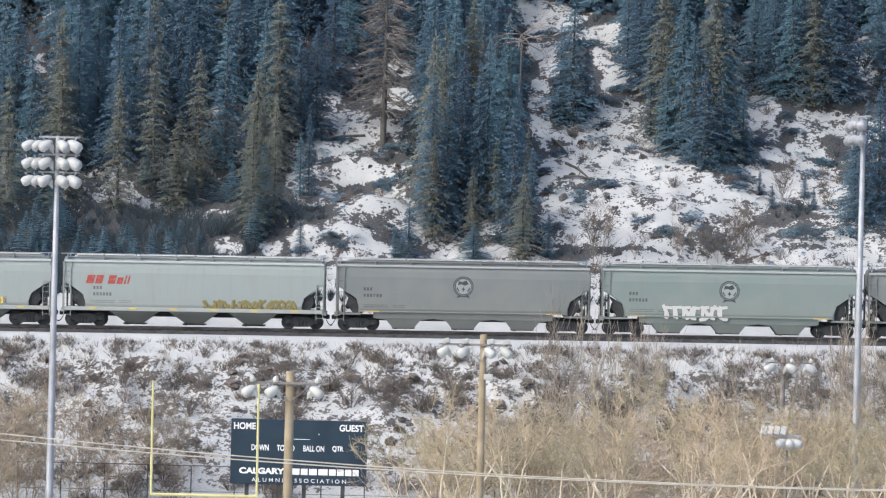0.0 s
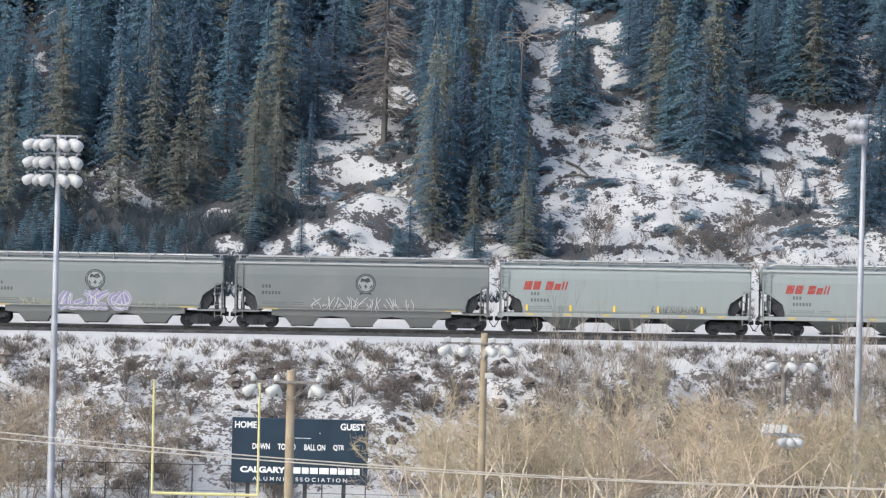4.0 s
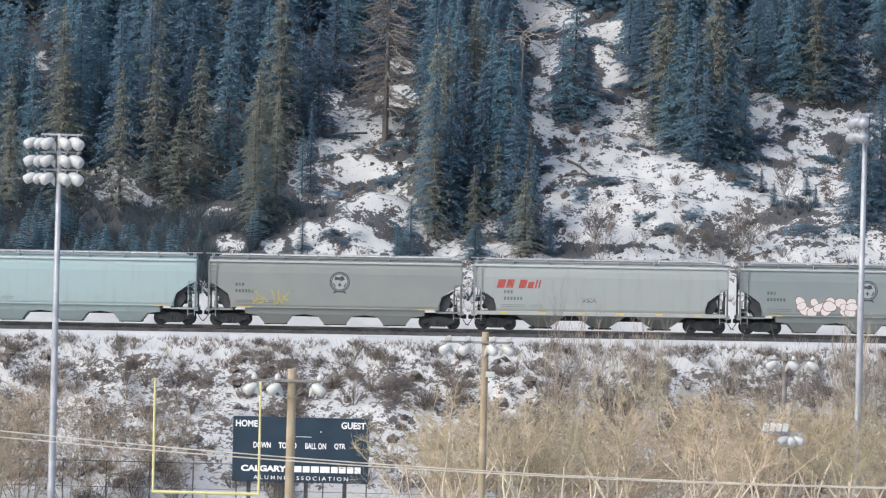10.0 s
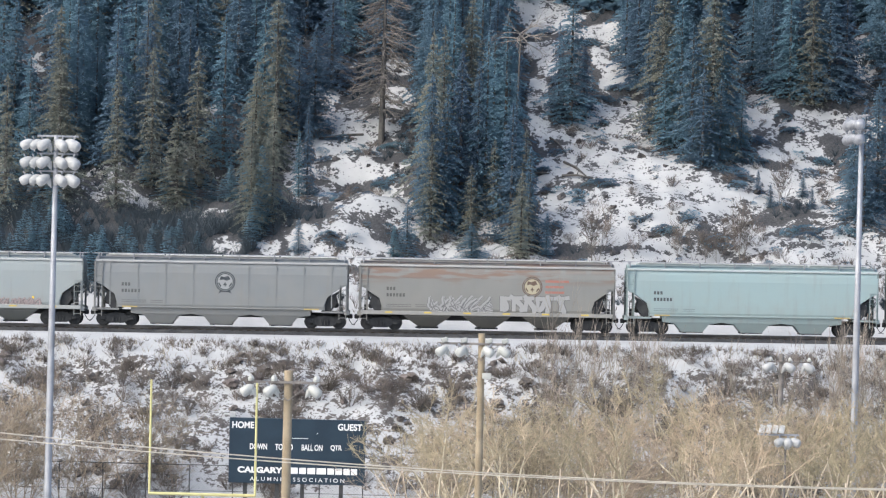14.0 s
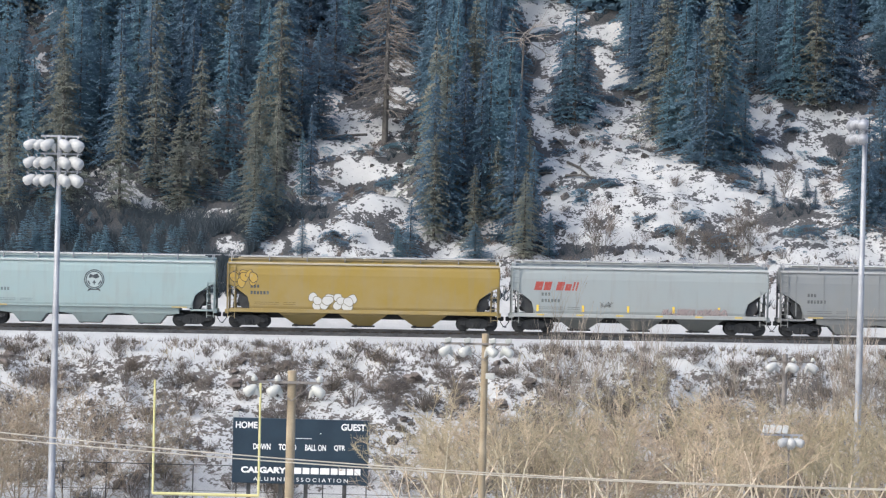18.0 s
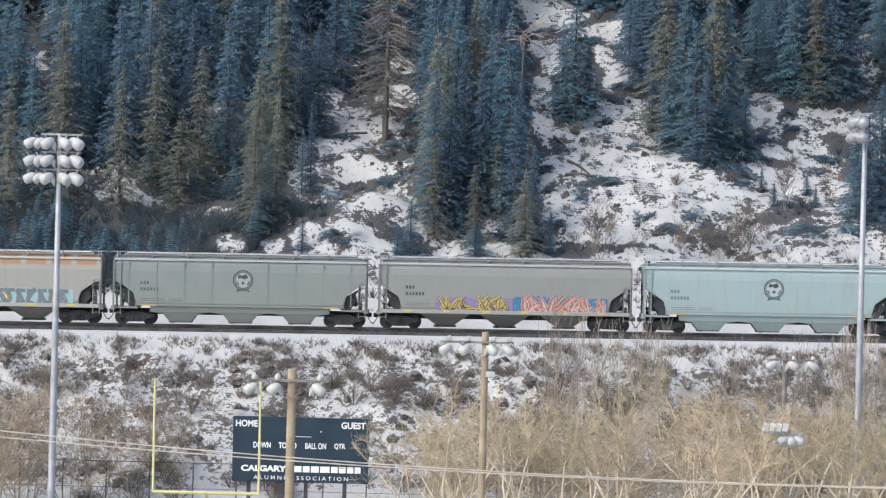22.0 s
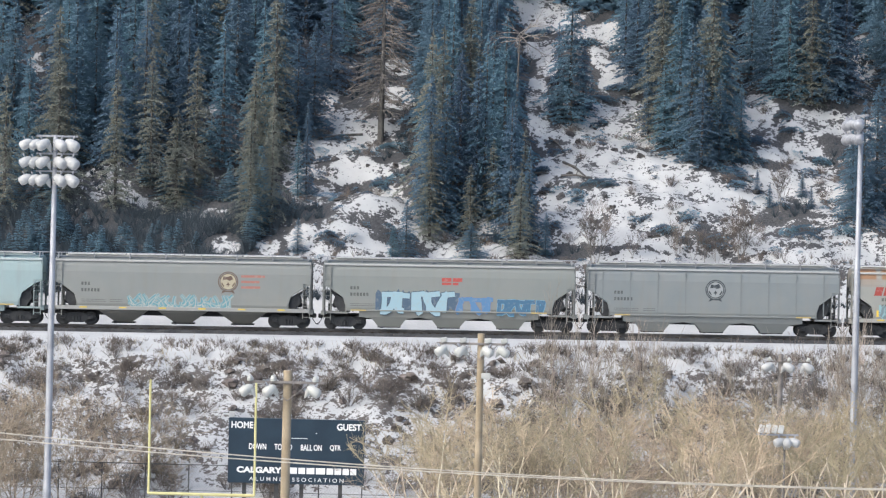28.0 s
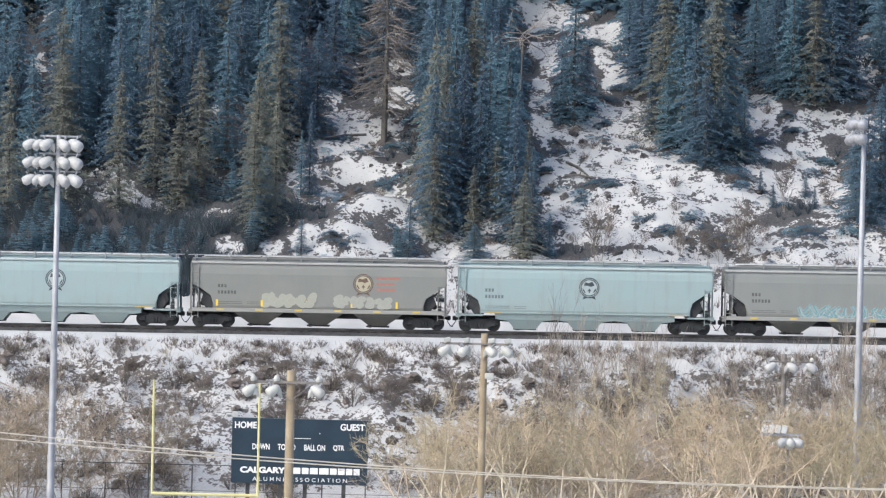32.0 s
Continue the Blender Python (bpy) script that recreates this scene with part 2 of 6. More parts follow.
class Geo:
    """Points and faces of one mesh in the making."""

    def __init__(self):
        self.v, self.f = [], []

    def add(self, pts, faces):
        n = len(self.v)
        self.v.extend(pts)
        self.f.extend([tuple(n + i for i in face) for face in faces])
        return self

    def box(self, x0, x1, y0, y1, z0, z1, b=0.0):
        if b <= 0:
            p = [(x, y, z) for x in (x0, x1) for y in (y0, y1) for z in (z0, z1)]
            return self.add(p, [(0, 1, 3, 2), (4, 6, 7, 5), (0, 4, 5, 1), (2, 3, 7, 6), (0, 2, 6, 4), (1, 5, 7, 3)])
        # chamfered along x, y and z
        c = ((x0 + x1) / 2, (y0 + y1) / 2, (z0 + z1) / 2)
        h = ((x1 - x0) / 2, (y1 - y0) / 2, (z1 - z0) / 2)
        b = min(b, min(h) * 0.9)
        pts, index = [], {}
        for sx in (-1, 1):
            for sy in (-1, 1):
                for sz in (-1, 1):
                    s = (sx, sy, sz)
                    for k in range(3):
                        index[s, k] = len(pts)
                        pts.append(tuple(c[i] + s[i] * (h[i] if i == k else h[i] - b) for i in range(3)))
        faces = []
        for k in range(3):
            i, j = (k + 1) % 3, (k + 2) % 3
            for sk in (-1, 1):
                ring = []
                for si, sj in ((-1, -1), (1, -1), (1, 1), (-1, 1)):
                    s = [0, 0, 0]
                    s[k], s[i], s[j] = sk, si, sj
                    ring.append(index[tuple(s), k])
                faces.append(tuple(ring if sk > 0 else ring[::-1]))
            for si in (-1, 1):
                for sj in (-1, 1):
                    lo, hi = [0, 0, 0], [0, 0, 0]
                    lo[k], lo[i], lo[j] = -1, si, sj
                    hi[k], hi[i], hi[j] = 1, si, sj
                    q = (index[tuple(lo), i], index[tuple(hi), i], index[tuple(hi), j], index[tuple(lo), j])
                    faces.append(q if si * sj > 0 else q[::-1])
        for sx in (-1, 1):
            for sy in (-1, 1):
                for sz in (-1, 1):
                    t = tuple(index[(sx, sy, sz), k] for k in range(3))
                    faces.append(t if sx * sy * sz > 0 else t[::-1])
        return self.add(pts, faces)

    def tube(self, a, b, ra, rb=None, n=6, caps=True):
        a, b = Vector(a), Vector(b)
        rb = ra if rb is None else rb
        d = (b - a).normalized()
        u = d.orthogonal().normalized()
        w = d.cross(u)
        pts = []
        for c, r in ((a, ra), (b, rb)):
            for i in range(n):
                g = 2 * math.pi * i / n
                pts.append(tuple(c + r * (math.cos(g) * u + math.sin(g) * w)))
        faces = [(i, (i + 1) % n, n + (i + 1) % n, n + i) for i in range(n)]
        if caps:
            faces += [tuple(range(n))[::-1], tuple(range(n, 2 * n))]
        return self.add(pts, faces)

    def pipe(self, pts, r, n=6):
        pts = [Vector(p) for p in pts]
        rings, faces = [], []
        for i, p in enumerate(pts):
            d = (pts[min(i + 1, len(pts) - 1)] - pts[max(i - 1, 0)]).normalized()
            u = d.cross(Vector((0.13, 0.97, 0.2))).normalized()
            w = d.cross(u)
            rings += [tuple(p + r * (math.cos(2 * math.pi * k / n) * u + math.sin(2 * math.pi * k / n) * w)) for k in range(n)]
        for i in range(len(pts) - 1):
            faces += [(i * n + k, i * n + (k + 1) % n, (i + 1) * n + (k + 1) % n, (i + 1) * n + k) for k in range(n)]
        return self.add(rings, faces + [tuple(range(n))[::-1], tuple(range((len(pts) - 1) * n, len(pts) * n))])

    def chain(self, pts, radii, n=4):
        """A tapered limb through points, open at the ends."""
        rings = []
        for i, p in enumerate(pts):
            d = (pts[min(i + 1, len(pts) - 1)] - pts[max(i - 1, 0)]).normalized()
            u = d.cross(Vector((0.13, 0.97, 0.2))).normalized()
            w = d.cross(u)
            rings += [tuple(p + radii[i] * (math.cos(2 * math.pi * k / n) * u + math.sin(2 * math.pi * k / n) * w)) for k in range(n)]
        return self.add(rings, [(i * n + k, i * n + (k + 1) % n, (i + 1) * n + (k + 1) % n, (i + 1) * n + k) for i in range(len(pts) - 1) for k in range(n)])

    def lathe(self, a, axis, prof, n=12):
        """Rings of (distance along the axis, radius) about the point a."""
        a, d = Vector(a), Vector(axis).normalized()
        u = d.orthogonal().normalized()
        w = d.cross(u)
        pts = []
        for t, r in prof:
            for i in range(n):
                g = 2 * math.pi * i / n
                pts.append(tuple(a + d * t + r * (math.cos(g) * u + math.sin(g) * w)))
        faces = []
        for k in range(len(prof) - 1):
            for i in range(n):
                j = (i + 1) % n
                faces.append((k * n + i, k * n + j, (k + 1) * n + j, (k + 1) * n + i))
        faces += [tuple(range(n))[::-1], tuple(range((len(prof) - 1) * n, len(prof) * n))]
        return self.add(pts, faces)

    def slab(self, outline, y0, y1):
        """An outline in x and z, from y0 to y1."""
        n = len(outline)
        pts = [(x, y0, z) for x, z in outline] + [(x, y1, z) for x, z in outline]
        return self.add(pts, [tuple(range(n)), tuple(range(n, 2 * n))[::-1]] + [(i, n + i, n + (i + 1) % n, (i + 1) % n) for i in range(n)])

    def mesh(self, name, material, smooth=False):
        me = bpy.data.meshes.new(name)
        me.from_pydata(self.v, [], self.f)
        me.materials.append(material)
        if smooth:
            me.polygons.foreach_set("use_smooth", [True] * len(me.polygons))
        me.validate()
        me.update()
        return me


def part(name, geo, material, parent=None, label="", at=None, colour=None, smooth=False):
    """Links a Geo, or a mesh made earlier, as one mesh object under a thing or a part."""
    ob = new(name, geo.mesh(name, material, smooth) if isinstance(geo, Geo) else geo)
    if parent is not None:
        ob.parent = parent
    if at is not None:
        ob.matrix_basis = at
    if colour is not None:
        ob.color = (*colour, 1)
    return tagged(ob, label)


def thing(name, label, category, group="", kind="", at=None):
    ob = tagged(new(name), label, category, group, kind)
    ob.empty_display_size = 0.2
    if at is not None:
        ob.matrix_basis = at
    return ob


# ---- the lie of the land ----
RAIL_Y = 277.0
GRADE = 0.0084


def rail_z(x):
    return 10.87 + GRADE * max(-600.0, min(600.0, x))


def step(a, b, t):
    t = np.clip((t - a) / (b - a), 0, 1)
    return t * t * (3 - 2 * t)


def land(x, y):
    """Height of the ground: bluff, field, bank, track bench, wooded hill. Works on numbers and on arrays."""
    x, y = np.asarray(x, float), np.asarray(y, float)
    bench = 10.87 + GRADE * np.clip(x, -600, 600) - 0.42
    z = 16.2 * (1 - step(11, 58, y))
    bank = np.interp(y, [254, 256.5, 264, 270.9, 272.2], [0, 0.12, 0.56, 0.965, 1.0])
    z = np.where(y > 240, bench * bank, z)
    lumps = 0.35 * np.sin(x * 0.55 + y * 0.3) * np.sin(y * 0.62 - x * 0.21) + 0.2 * np.sin(x * 1.7 + 1.3) * np.sin(y * 1.3 + x * 0.4)
    z = z + lumps * step(256, 259, y) * (1 - step(268, 271, y))
    # the hill
    d = np.maximum(y - 283, 0)
    hill = d * 0.55 * step(0, 6, d) + np.maximum(d - 75, 0) * -0.25
    rolls = 0.7 * np.sin(x * 0.23 + 1.1) * np.sin(y * 0.27 - x * 0.08) + 0.4 * np.sin(x * 0.61 + y * 0.33) * np.sin(y * 0.7 + 0.6) + 0.12 * np.sin(x * 1.9 - y * 0.8) * np.sin(y * 1.7 + x * 0.6)
    knoll = 1.5 * np.exp(-((x + 5.2) / 3.2) ** 2 - ((y - 296.5) / 2.2) ** 2) - 1.0 * np.exp(-((x + 5.5) / 4.5) ** 2 - ((y - 301.5) / 1.6) ** 2)
    return z + hill + (rolls + knoll) * step(288, 294, y)


# open snow on the hill: middle and half-widths
KNOLL_SNOW = [(-9, 312.9, 1.1, 1.6), (-7.6, 310.3, 2.1, 1.3), (-6.2, 309, 2.9, 1.3), (-3.8, 313, 1.7, 1.5), (-3.7, 318.1, 1.3, 1.4), (-10.9, 306.4, 0.9, 1.6), (-9.4, 307.1, 1.6, 1.2),
              (-7.1, 306.5, 2.7, 1.8), (-7.6, 304.4, 2.7, 1.1), (-4, 303.8, 1.8, 0.7), (-10.6, 303, 1, 2.2), (-8.7, 300.7, 2.1, 2.1), (-6, 303.5, 2.2, 0.6), (-4.9, 298.5, 3.1, 4.1),
              (-6.8, 294.4, 1.8, 1.1), (-9.4, 293.5, 1.3, 1.3), (-1.8, 296, 1.8, 1.7), (-5.3, 292.6, 4.8, 1.2), (0.6, 296.2, 4, 2.4), (3.1, 298.2, 1.9, 0.7), (2.4, 293.4, 3.3, 1.4),
              (-15, 292.3, 1.1, 1), (-12, 292.6, 0.8, 1)]
GULLY_SNOW = [(7.5, 327.1, 2.4, 1.6), (8.3, 325, 2.4, 1.2), (10.9, 322.7, 2.7, 1.2), (7.5, 321.6, 1.4, 1.6), (7.7, 318.3, 0.9, 2.2), (12.4, 319.6, 1.4, 2.4), (13.3, 316.8, 1.7, 1.4),
              (14.6, 316, 1.6, 0.5), (13.3, 313.5, 2.2, 1.7), (6.9, 312.4, 0.9, 3.9), (11.9, 310.2, 2.9, 2.6), (7.2, 309.1, 1, 1.5), (8.9, 308.3, 2.3, 2.4), (13.1, 308.4, 2.7, 2.8)]
SHELF_SNOW = [(23, 312.4, 1.8, 2.8), (23.3, 309.2, 1.5, 1.1), (26.4, 310.3, 1.9, 1.3), (28.2, 311.6, 2.4, 0.9), (30, 310.8, 2.4, 1.6), (23.6, 307, 1, 2), (26.3, 308.2, 1.5, 1.1)]
SLOPE_SNOW = [(20, 290.8, 16, 2.8), (-2.5, 290.6, 9, 2.5), (11.3, 304.2, 4.5, 3.5), (15.7, 303.8, 2.9, 3), (9, 301.7, 2.5, 3.4), (13, 300.1, 5.5, 3.9), (18.9, 300.3, 4.5, 3), (15.7, 296.1, 9, 2.3), (23.1, 302.5, 3.9, 2.8),
              (20.6, 295.5, 10.1, 2), (26.1, 305.2, 2.8, 2), (27.8, 302.2, 1.4, 4.1), (28.6, 298.6, 2.5, 1.6), (29.4, 293.8, 3.3, 1), (30.5, 297.6, 1.4, 2), (7.7, 297.2, 1.1, 3.3)]
CLEARINGS = KNOLL_SNOW + GULLY_SNOW + SHELF_SNOW + SLOPE_SNOW
# small patches of snow under the trees
GLADES = [(-24.4, 300.2, 1.8, 2.9), (-20.8, 298.4, 1.5, 0.6), (-18.2, 297.5, 0.7, 0.8), (-15.9, 297.1, 1.2, 0.7), (-16.9, 312.3, 1.5, 2.5), (-31.6, 325.6, 1.9, 1.9),
          (-24.4, 325.8, 1.1, 0.8), (-30.3, 317.8, 1.4, 1), (-19.8, 313.8, 1.1, 1.6), (-14.5, 319.6, 0.9, 1.4), (-11.5, 315.7, 1.1, 1.7), (23.5, 317.4, 1.4, 1), (23.1, 320.7, 1, 2.8),
          (29.9, 314.7, 2.7, 0.7), (31.7, 320.1, 1.4, 4), (18.5, 313.3, 1, 1), (29.5, 321.7, 0.9, 3.1), (-22.9, 298.8, 1.9, 0.8), (3.8, 302.5, 1.3, 0.5), (0.2, 299.9, 0.6, 0.5),
          (-22.3, 308.4, 0.9, 1.2), (-30.5, 312.1, 0.8, 0.6)]

# low dark brush and soil that has thawed out within the open snow
SOIL_WEST = [(-4.7, 302.6, 1.9, 0.5), (-7.9, 299.6, 2.2, 2.6), (-8.7, 305, 0.7, 1.2), (-4, 306.5, 2.3, 1.1), (-7.8, 308, 1.4, 0.6), (11.5, 311.3, 0.7, 0.5), (11.6, 307.5, 0.7, 1.8),
             (8.3, 307.1, 0.9, 1), (11.1, 301.3, 1.4, 0.9), (9.6, 300, 0.5, 0.6), (7.9, 296.3, 0.8, 1.2), (13.6, 306.5, 0.8, 1.2), (14.1, 297.2, 0.9, 0.5), (7, 303.4, 0.7, 0.6),
             (7.3, 301, 0.8, 0.8), (15.7, 295.8, 1.1, 0.5), (13.3, 316.2, 1.6, 0.5), (11.5, 321, 2.1, 0.7), (7.2, 324.3, 1.4, 0.5), (12.2, 314.8, 1.3, 0.6), (1.4, 297.5, 1.9, 0.7),
             (-3.7, 294.8, 2.1, 0.5), (-7.2, 293, 1.5, 0.8), (3.8, 295.8, 0.9, 0.8)]
SOIL_EAST = [(17.1, 297, 0.9, 0.5), (18.9, 295.5, 1.5, 1.2), (25.4, 295.5, 2.9, 1.5), (28, 295.2, 1.3, 0.5), (24.8, 300.5, 1.2, 1.7), (22.8, 305.1, 2.6, 0.5), (25, 311, 0.7, 0.5),
              (20.7, 302.4, 1.7, 1.8), (22.3, 307.6, 1.6, 1.3), (25.1, 309.2, 0.7, 0.6), (26.9, 307.3, 1, 0.5), (29.2, 305.7, 0.9, 2.6), (18.5, 304.3, 1.5, 1.5),
             (20.4, 305.9, 1.3, 0.6)]
SOIL = SOIL_WEST + SOIL_EAST


def cleared(x, y, spots=CLEARINGS):
    return max(1.15 - ((x - a) / c) ** 2 - ((y - b) / d) ** 2 for a, b, c, d in spots)


def spread(stops):
    """Lines of a grid: runs of (start, end, spacing)."""
    out = []
    for a, b, s in stops:
        out.extend(np.arange(a, b - 1e-6, s))
    return np.array(out + [stops[-1][1]])


def ground():
    gx = spread([(-1500, -600, 150), (-600, -100, 25), (-100, -44, 4), (-44, 44, 0.3), (44, 100, 4), (100, 600, 25), (600, 1500, 150)])
    gy = spread([(-1200, -100, 100), (-100, 60, 8), (60, 250, 6), (250, 290, 0.3), (290, 335, 0.33), (335, 420, 3), (420, 2000, 90)])
    X, Y = np.meshgrid(gx, gy)
    Z = land(X, Y)
    wob = np.zeros_like(X)
    inner = (np.abs(X) < 46) & (Y > 249) & (Y < 336)
    for i, j in np.argwhere(inner):
        p = (X[i, j], Y[i, j], 0.0)
        a = noise.noise((p[0] * 0.5, p[1] * 0.5, 3.0))
        b = noise.noise((p[0] * 1.6, p[1] * 1.6, 7.0))
        wob[i, j] = a + 0.6 * b
    rough = np.where(Y > 290, 0.16, 0.20) * step(256, 258, Y) * (1 - step(268.5, 270, Y) + step(291, 295, Y))
    Z = Z + wob * rough
    # how far the snow has gone
    bare = np.full_like(X, 0.10)
    bare = np.where(Y > 271, 0.05, bare)
    bank = step(255.0, 257.5, Y) * (1 - step(268.6, 270.5, Y))
    bare = np.where(bank > 0, np.maximum(0.05, bank * (0.515 + 0.16 * wob)), bare)
    bare = np.where((Y > 281) & (Y <= 291), 0.18 + 0.08 * wob + 0.34 * step(286, 290, Y), bare)
    hilly = step(289, 293, Y)
    open_ = np.zeros_like(X)
    for a, b, c, d in CLEARINGS:
        open_ = np.maximum(open_, np.clip(3.0 * (1.2 - ((X - a) / c) ** 2 - ((Y - b) / d) ** 2) + 0.6 * wob, 0, 1))
    for a, b, c, d in GLADES:
        open_ = np.maximum(open_, np.clip(1.6 * (1.2 - ((X - a) / c) ** 2 - ((Y - b) / d) ** 2) + 0.8 * wob, 0, 0.85))
    patches = np.zeros_like(X)
    for i, j in np.argwhere(inner & (Y > 288)):
        patches[i, j] = noise.noise((X[i, j] * 0.42, Y[i, j] * 0.5, 21.0)) + 0.9 * noise.noise((X[i, j] * 1.05, Y[i, j] * 1.1, 25.0))
    bare = np.where(hilly > 0, 0.70 - 0.228 * open_ + 0.15 * patches + 0.06 * wob, bare)
    for a, b, c, d in SOIL:
        r2 = ((X - a) / c) ** 2 + ((Y - b) / d) ** 2 + 0.5 * wob
        bare = np.where(r2 < 1.4, np.maximum(bare, 0.66 - 0.14 * np.clip(r2, 0, 1.4) + 0.12 * patches), bare)
    n, m = X.shape
    me = bpy.data.meshes.new("ground")
    quads = [(i * m + j, i * m + j + 1, (i + 1) * m + j + 1, (i + 1) * m + j) for i in range(n - 1) for j in range(m - 1)]
    me.from_pydata(np.stack([X, Y, Z], -1).reshape(-1, 3).tolist(), [], quads)
    dry = me.attributes.new("grass", "FLOAT", "POINT")          # dead grass on the bank, needle litter on the hill
    dry.data.foreach_set("value", (1 - step(272, 285, Y)).astype(np.float32).ravel())
    at = me.attributes.new("bare", "FLOAT", "POINT")
    at.data.foreach_set("value", bare.astype(np.float32).ravel())
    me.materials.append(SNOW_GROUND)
    me.polygons.foreach_set("use_smooth", [True] * len(me.polygons))
    me.update()
    tagged(new("ground", me), "snow-covered field, bushy bank and wooded hillside", "ground", kind="structure")


ground()


def track():
    bed = Geo()
    xs = list(range(-620, 621, 20))
    prof = [(-2.45, -0.50), (-1.75, -0.20), (1.75, -0.20), (2.45, -0.50)]
    pts = [(x, RAIL_Y + y, rail_z(x) + z) for x in xs for y, z in prof]
    k = len(prof)
    bed.add(pts, [(i * k + j, (i + 1) * k + j, (i + 1) * k + j + 1, i * k + j + 1) for i in range(len(xs) - 1) for j in range(k - 1)])
    root = thing("railway_track", "railway track on dark ballast along a snowy bench", "track", kind="structure")
    part("ballast", bed, BALLAST, root)
    for s in (-0.7175, 0.7175):
        g = Geo()
        for x0, x1 in zip(xs, xs[1:]):
            p = [(x, RAIL_Y + s + y, rail_z(x) + z) for x in (x0, x1) for y, z in ((-0.07, -0.17), (-0.012, -0.14), (-0.035, -0.03), (-0.035, 0), (0.035, 0), (0.035, -0.03), (0.012, -0.14), (0.07, -0.17))]
            g.add(p, [(i, 8 + i, 8 + (i + 1) % 8, (i + 1) % 8) for i in range(8)])
        part("rail", g, RAIL, root)
    tie = Geo().box(-0.11, 0.11, -1.3, 1.3, -0.2, 0, 0.015).mesh("tie", TIE)
    for i in range(150):
        x = -40 + i * 0.54
        part("tie", tie, TIE, root, at=pose(x, RAIL_Y, rail_z(x) - 0.165, 0, 0, random.uniform(-1, 1)))


track()

# ---- the freight train: covered hopper cars ----
SIDE = -1.56            # the side towards the field
cache = {}


def shared(key, make, material, smooth=False):
    if key not in cache:
        cache[key] = make().mesh(key.split(":")[0], material, smooth)
    return cache[key]


def hull(h):
    """The car's shell, its lower corners cut away over the trucks, closed below by slope sheets. h: half its length."""
    prof = [(1.50, 1.27), (1.55, 1.45), (1.56, 1.9), (1.56, 2.7), (1.56, 3.5), (1.52, 3.9), (1.46, 4.16), (1.36, 4.27), (0.7, 4.46), (0, 4.53)]
    prof = [(-y, z) for y, z in prof] + [(y, z) for y, z in prof[-2::-1]]
    k = len(prof)
    g = Geo()
    stations = [(-h, 2.85), (-h + 0.45, 2.66), (-h + 1.28, 2.08), (-h + 1.52, 1.27), (-h * 0.4, 1.27), (h * 0.4, 1.27), (h - 1.52, 1.27), (h - 1.28, 2.08), (h - 0.45, 2.66), (h, 2.85)]
    pts = [(x, y, max(z, zb)) for x, zb in stations for y, z in prof]
    faces = [(i * k + j, i * k + j + 1, (i + 1) * k + j + 1, (i + 1) * k + j) for i in range(len(stations) - 1) for j in range(k - 1)]
    faces += [(i * k, (i + 1) * k, (i + 1) * k + k - 1, i * k + k - 1) for i in range(len(stations) - 1)]
    faces += [tuple(range(k))[::-1], tuple((len(stations) - 1) * k + j for j in range(k))]
    return g.add(pts, faces)


def roof_trough(h):
    g = Geo()
    g.box(-h + 0.6, h - 0.6, -0.34, 0.34, 4.47, 4.62, 0.03)
    return g


def hatch(h, n):
    s = (2 * h - 1.4) / n
    g = Geo().box(-s / 2 + 0.06, s / 2 - 0.06, -0.40, 0.40, 4.62, 4.69, 0.02)
    for x in (-s / 3, 0, s / 3):
        g.box(x - 0.03, x + 0.03, -0.44, 0.44, 4.66, 4.72)
    return g


def running_board(h, y):
    g = Geo()
    for k in range(4):
        yy = y - 0.24 + k * 0.145
        g.box(-h - 0.25, h + 0.25, yy, yy + 0.11, 4.70, 4.735)
    n = 8
    for i in range(n):
        x = -h + 0.2 + i * (2 * h - 0.4) / (n - 1)
        g.box(x - 0.025, x + 0.025, y - 0.27, y + 0.32, 4.36, 4.70)
    return g


def top_chord(h):
    return Geo().box(-h, h, -0.05, 0.05, 4.17, 4.30, 0.015)


def ladder(z0, z1, w=0.44):
    g = Geo()
    for x in (0, w):
        g.box(x - 0.022, x + 0.022, -0.03, 0.03, z0, z1)
    z = z0 + 0.12
    while z < z1:
        g.tube((0, 0, z), (w, 0, z), 0.016, None, 5)
        z += 0.36
    return g


def end_frame(h):
    """Posts, braces and the platform at a car's end (+x)."""
    g = Geo()
    for y in (-1.46, 1.46):
        g.box(h - 0.06, h + 0.06, y - 0.06, y + 0.06, 1.12, 4.2)
        g.box(h - 1.5, h - 1.42, y - 0.05, y + 0.05, 1.1, 2.0)
    for y in (-0.5, 0.5):
        g.box(h - 0.5, h - 0.4, y - 0.05, y + 0.05, 1.1, 2.75)
    g.box(h - 0.02, h + 0.06, -1.46, 1.46, 2.45, 2.57)
    g.box(h - 0.02, h + 0.06, -1.46, 1.46, 3.3, 3.4)
    return g


def slope_web(h):
    """A dark slab added for the shadow under the slope sheet, over the truck (+x end)."""
    return Geo().slab([(h - 1.72, 1.13), (h - 1.05, 1.13), (h - 0.62, 1.75), (h - 0.75, 2.12), (h - 0.40, 2.56), (h - 1.30, 2.02), (h - 1.62, 1.2)], -1.30, 1.30)


def air_tank(h):
    g = Geo().lathe((h - 0.72, -0.95, 1.55), (0, 1, 0), [(0, 0.08), (0.04, 0.19), (0.9, 0.19), (0.94, 0.08)], 12)
    g.box(h - 0.5, h - 0.25, -1.25, -0.95, 1.14, 1.62, 0.03)
    return g.pipe([(h - 0.3, -1.1, 1.6), (h - 0.3, -1.1, 2.1), (h - 0.55, -1.0, 2.3), (h - 0.75, -0.8, 2.3)], 0.03, 6)


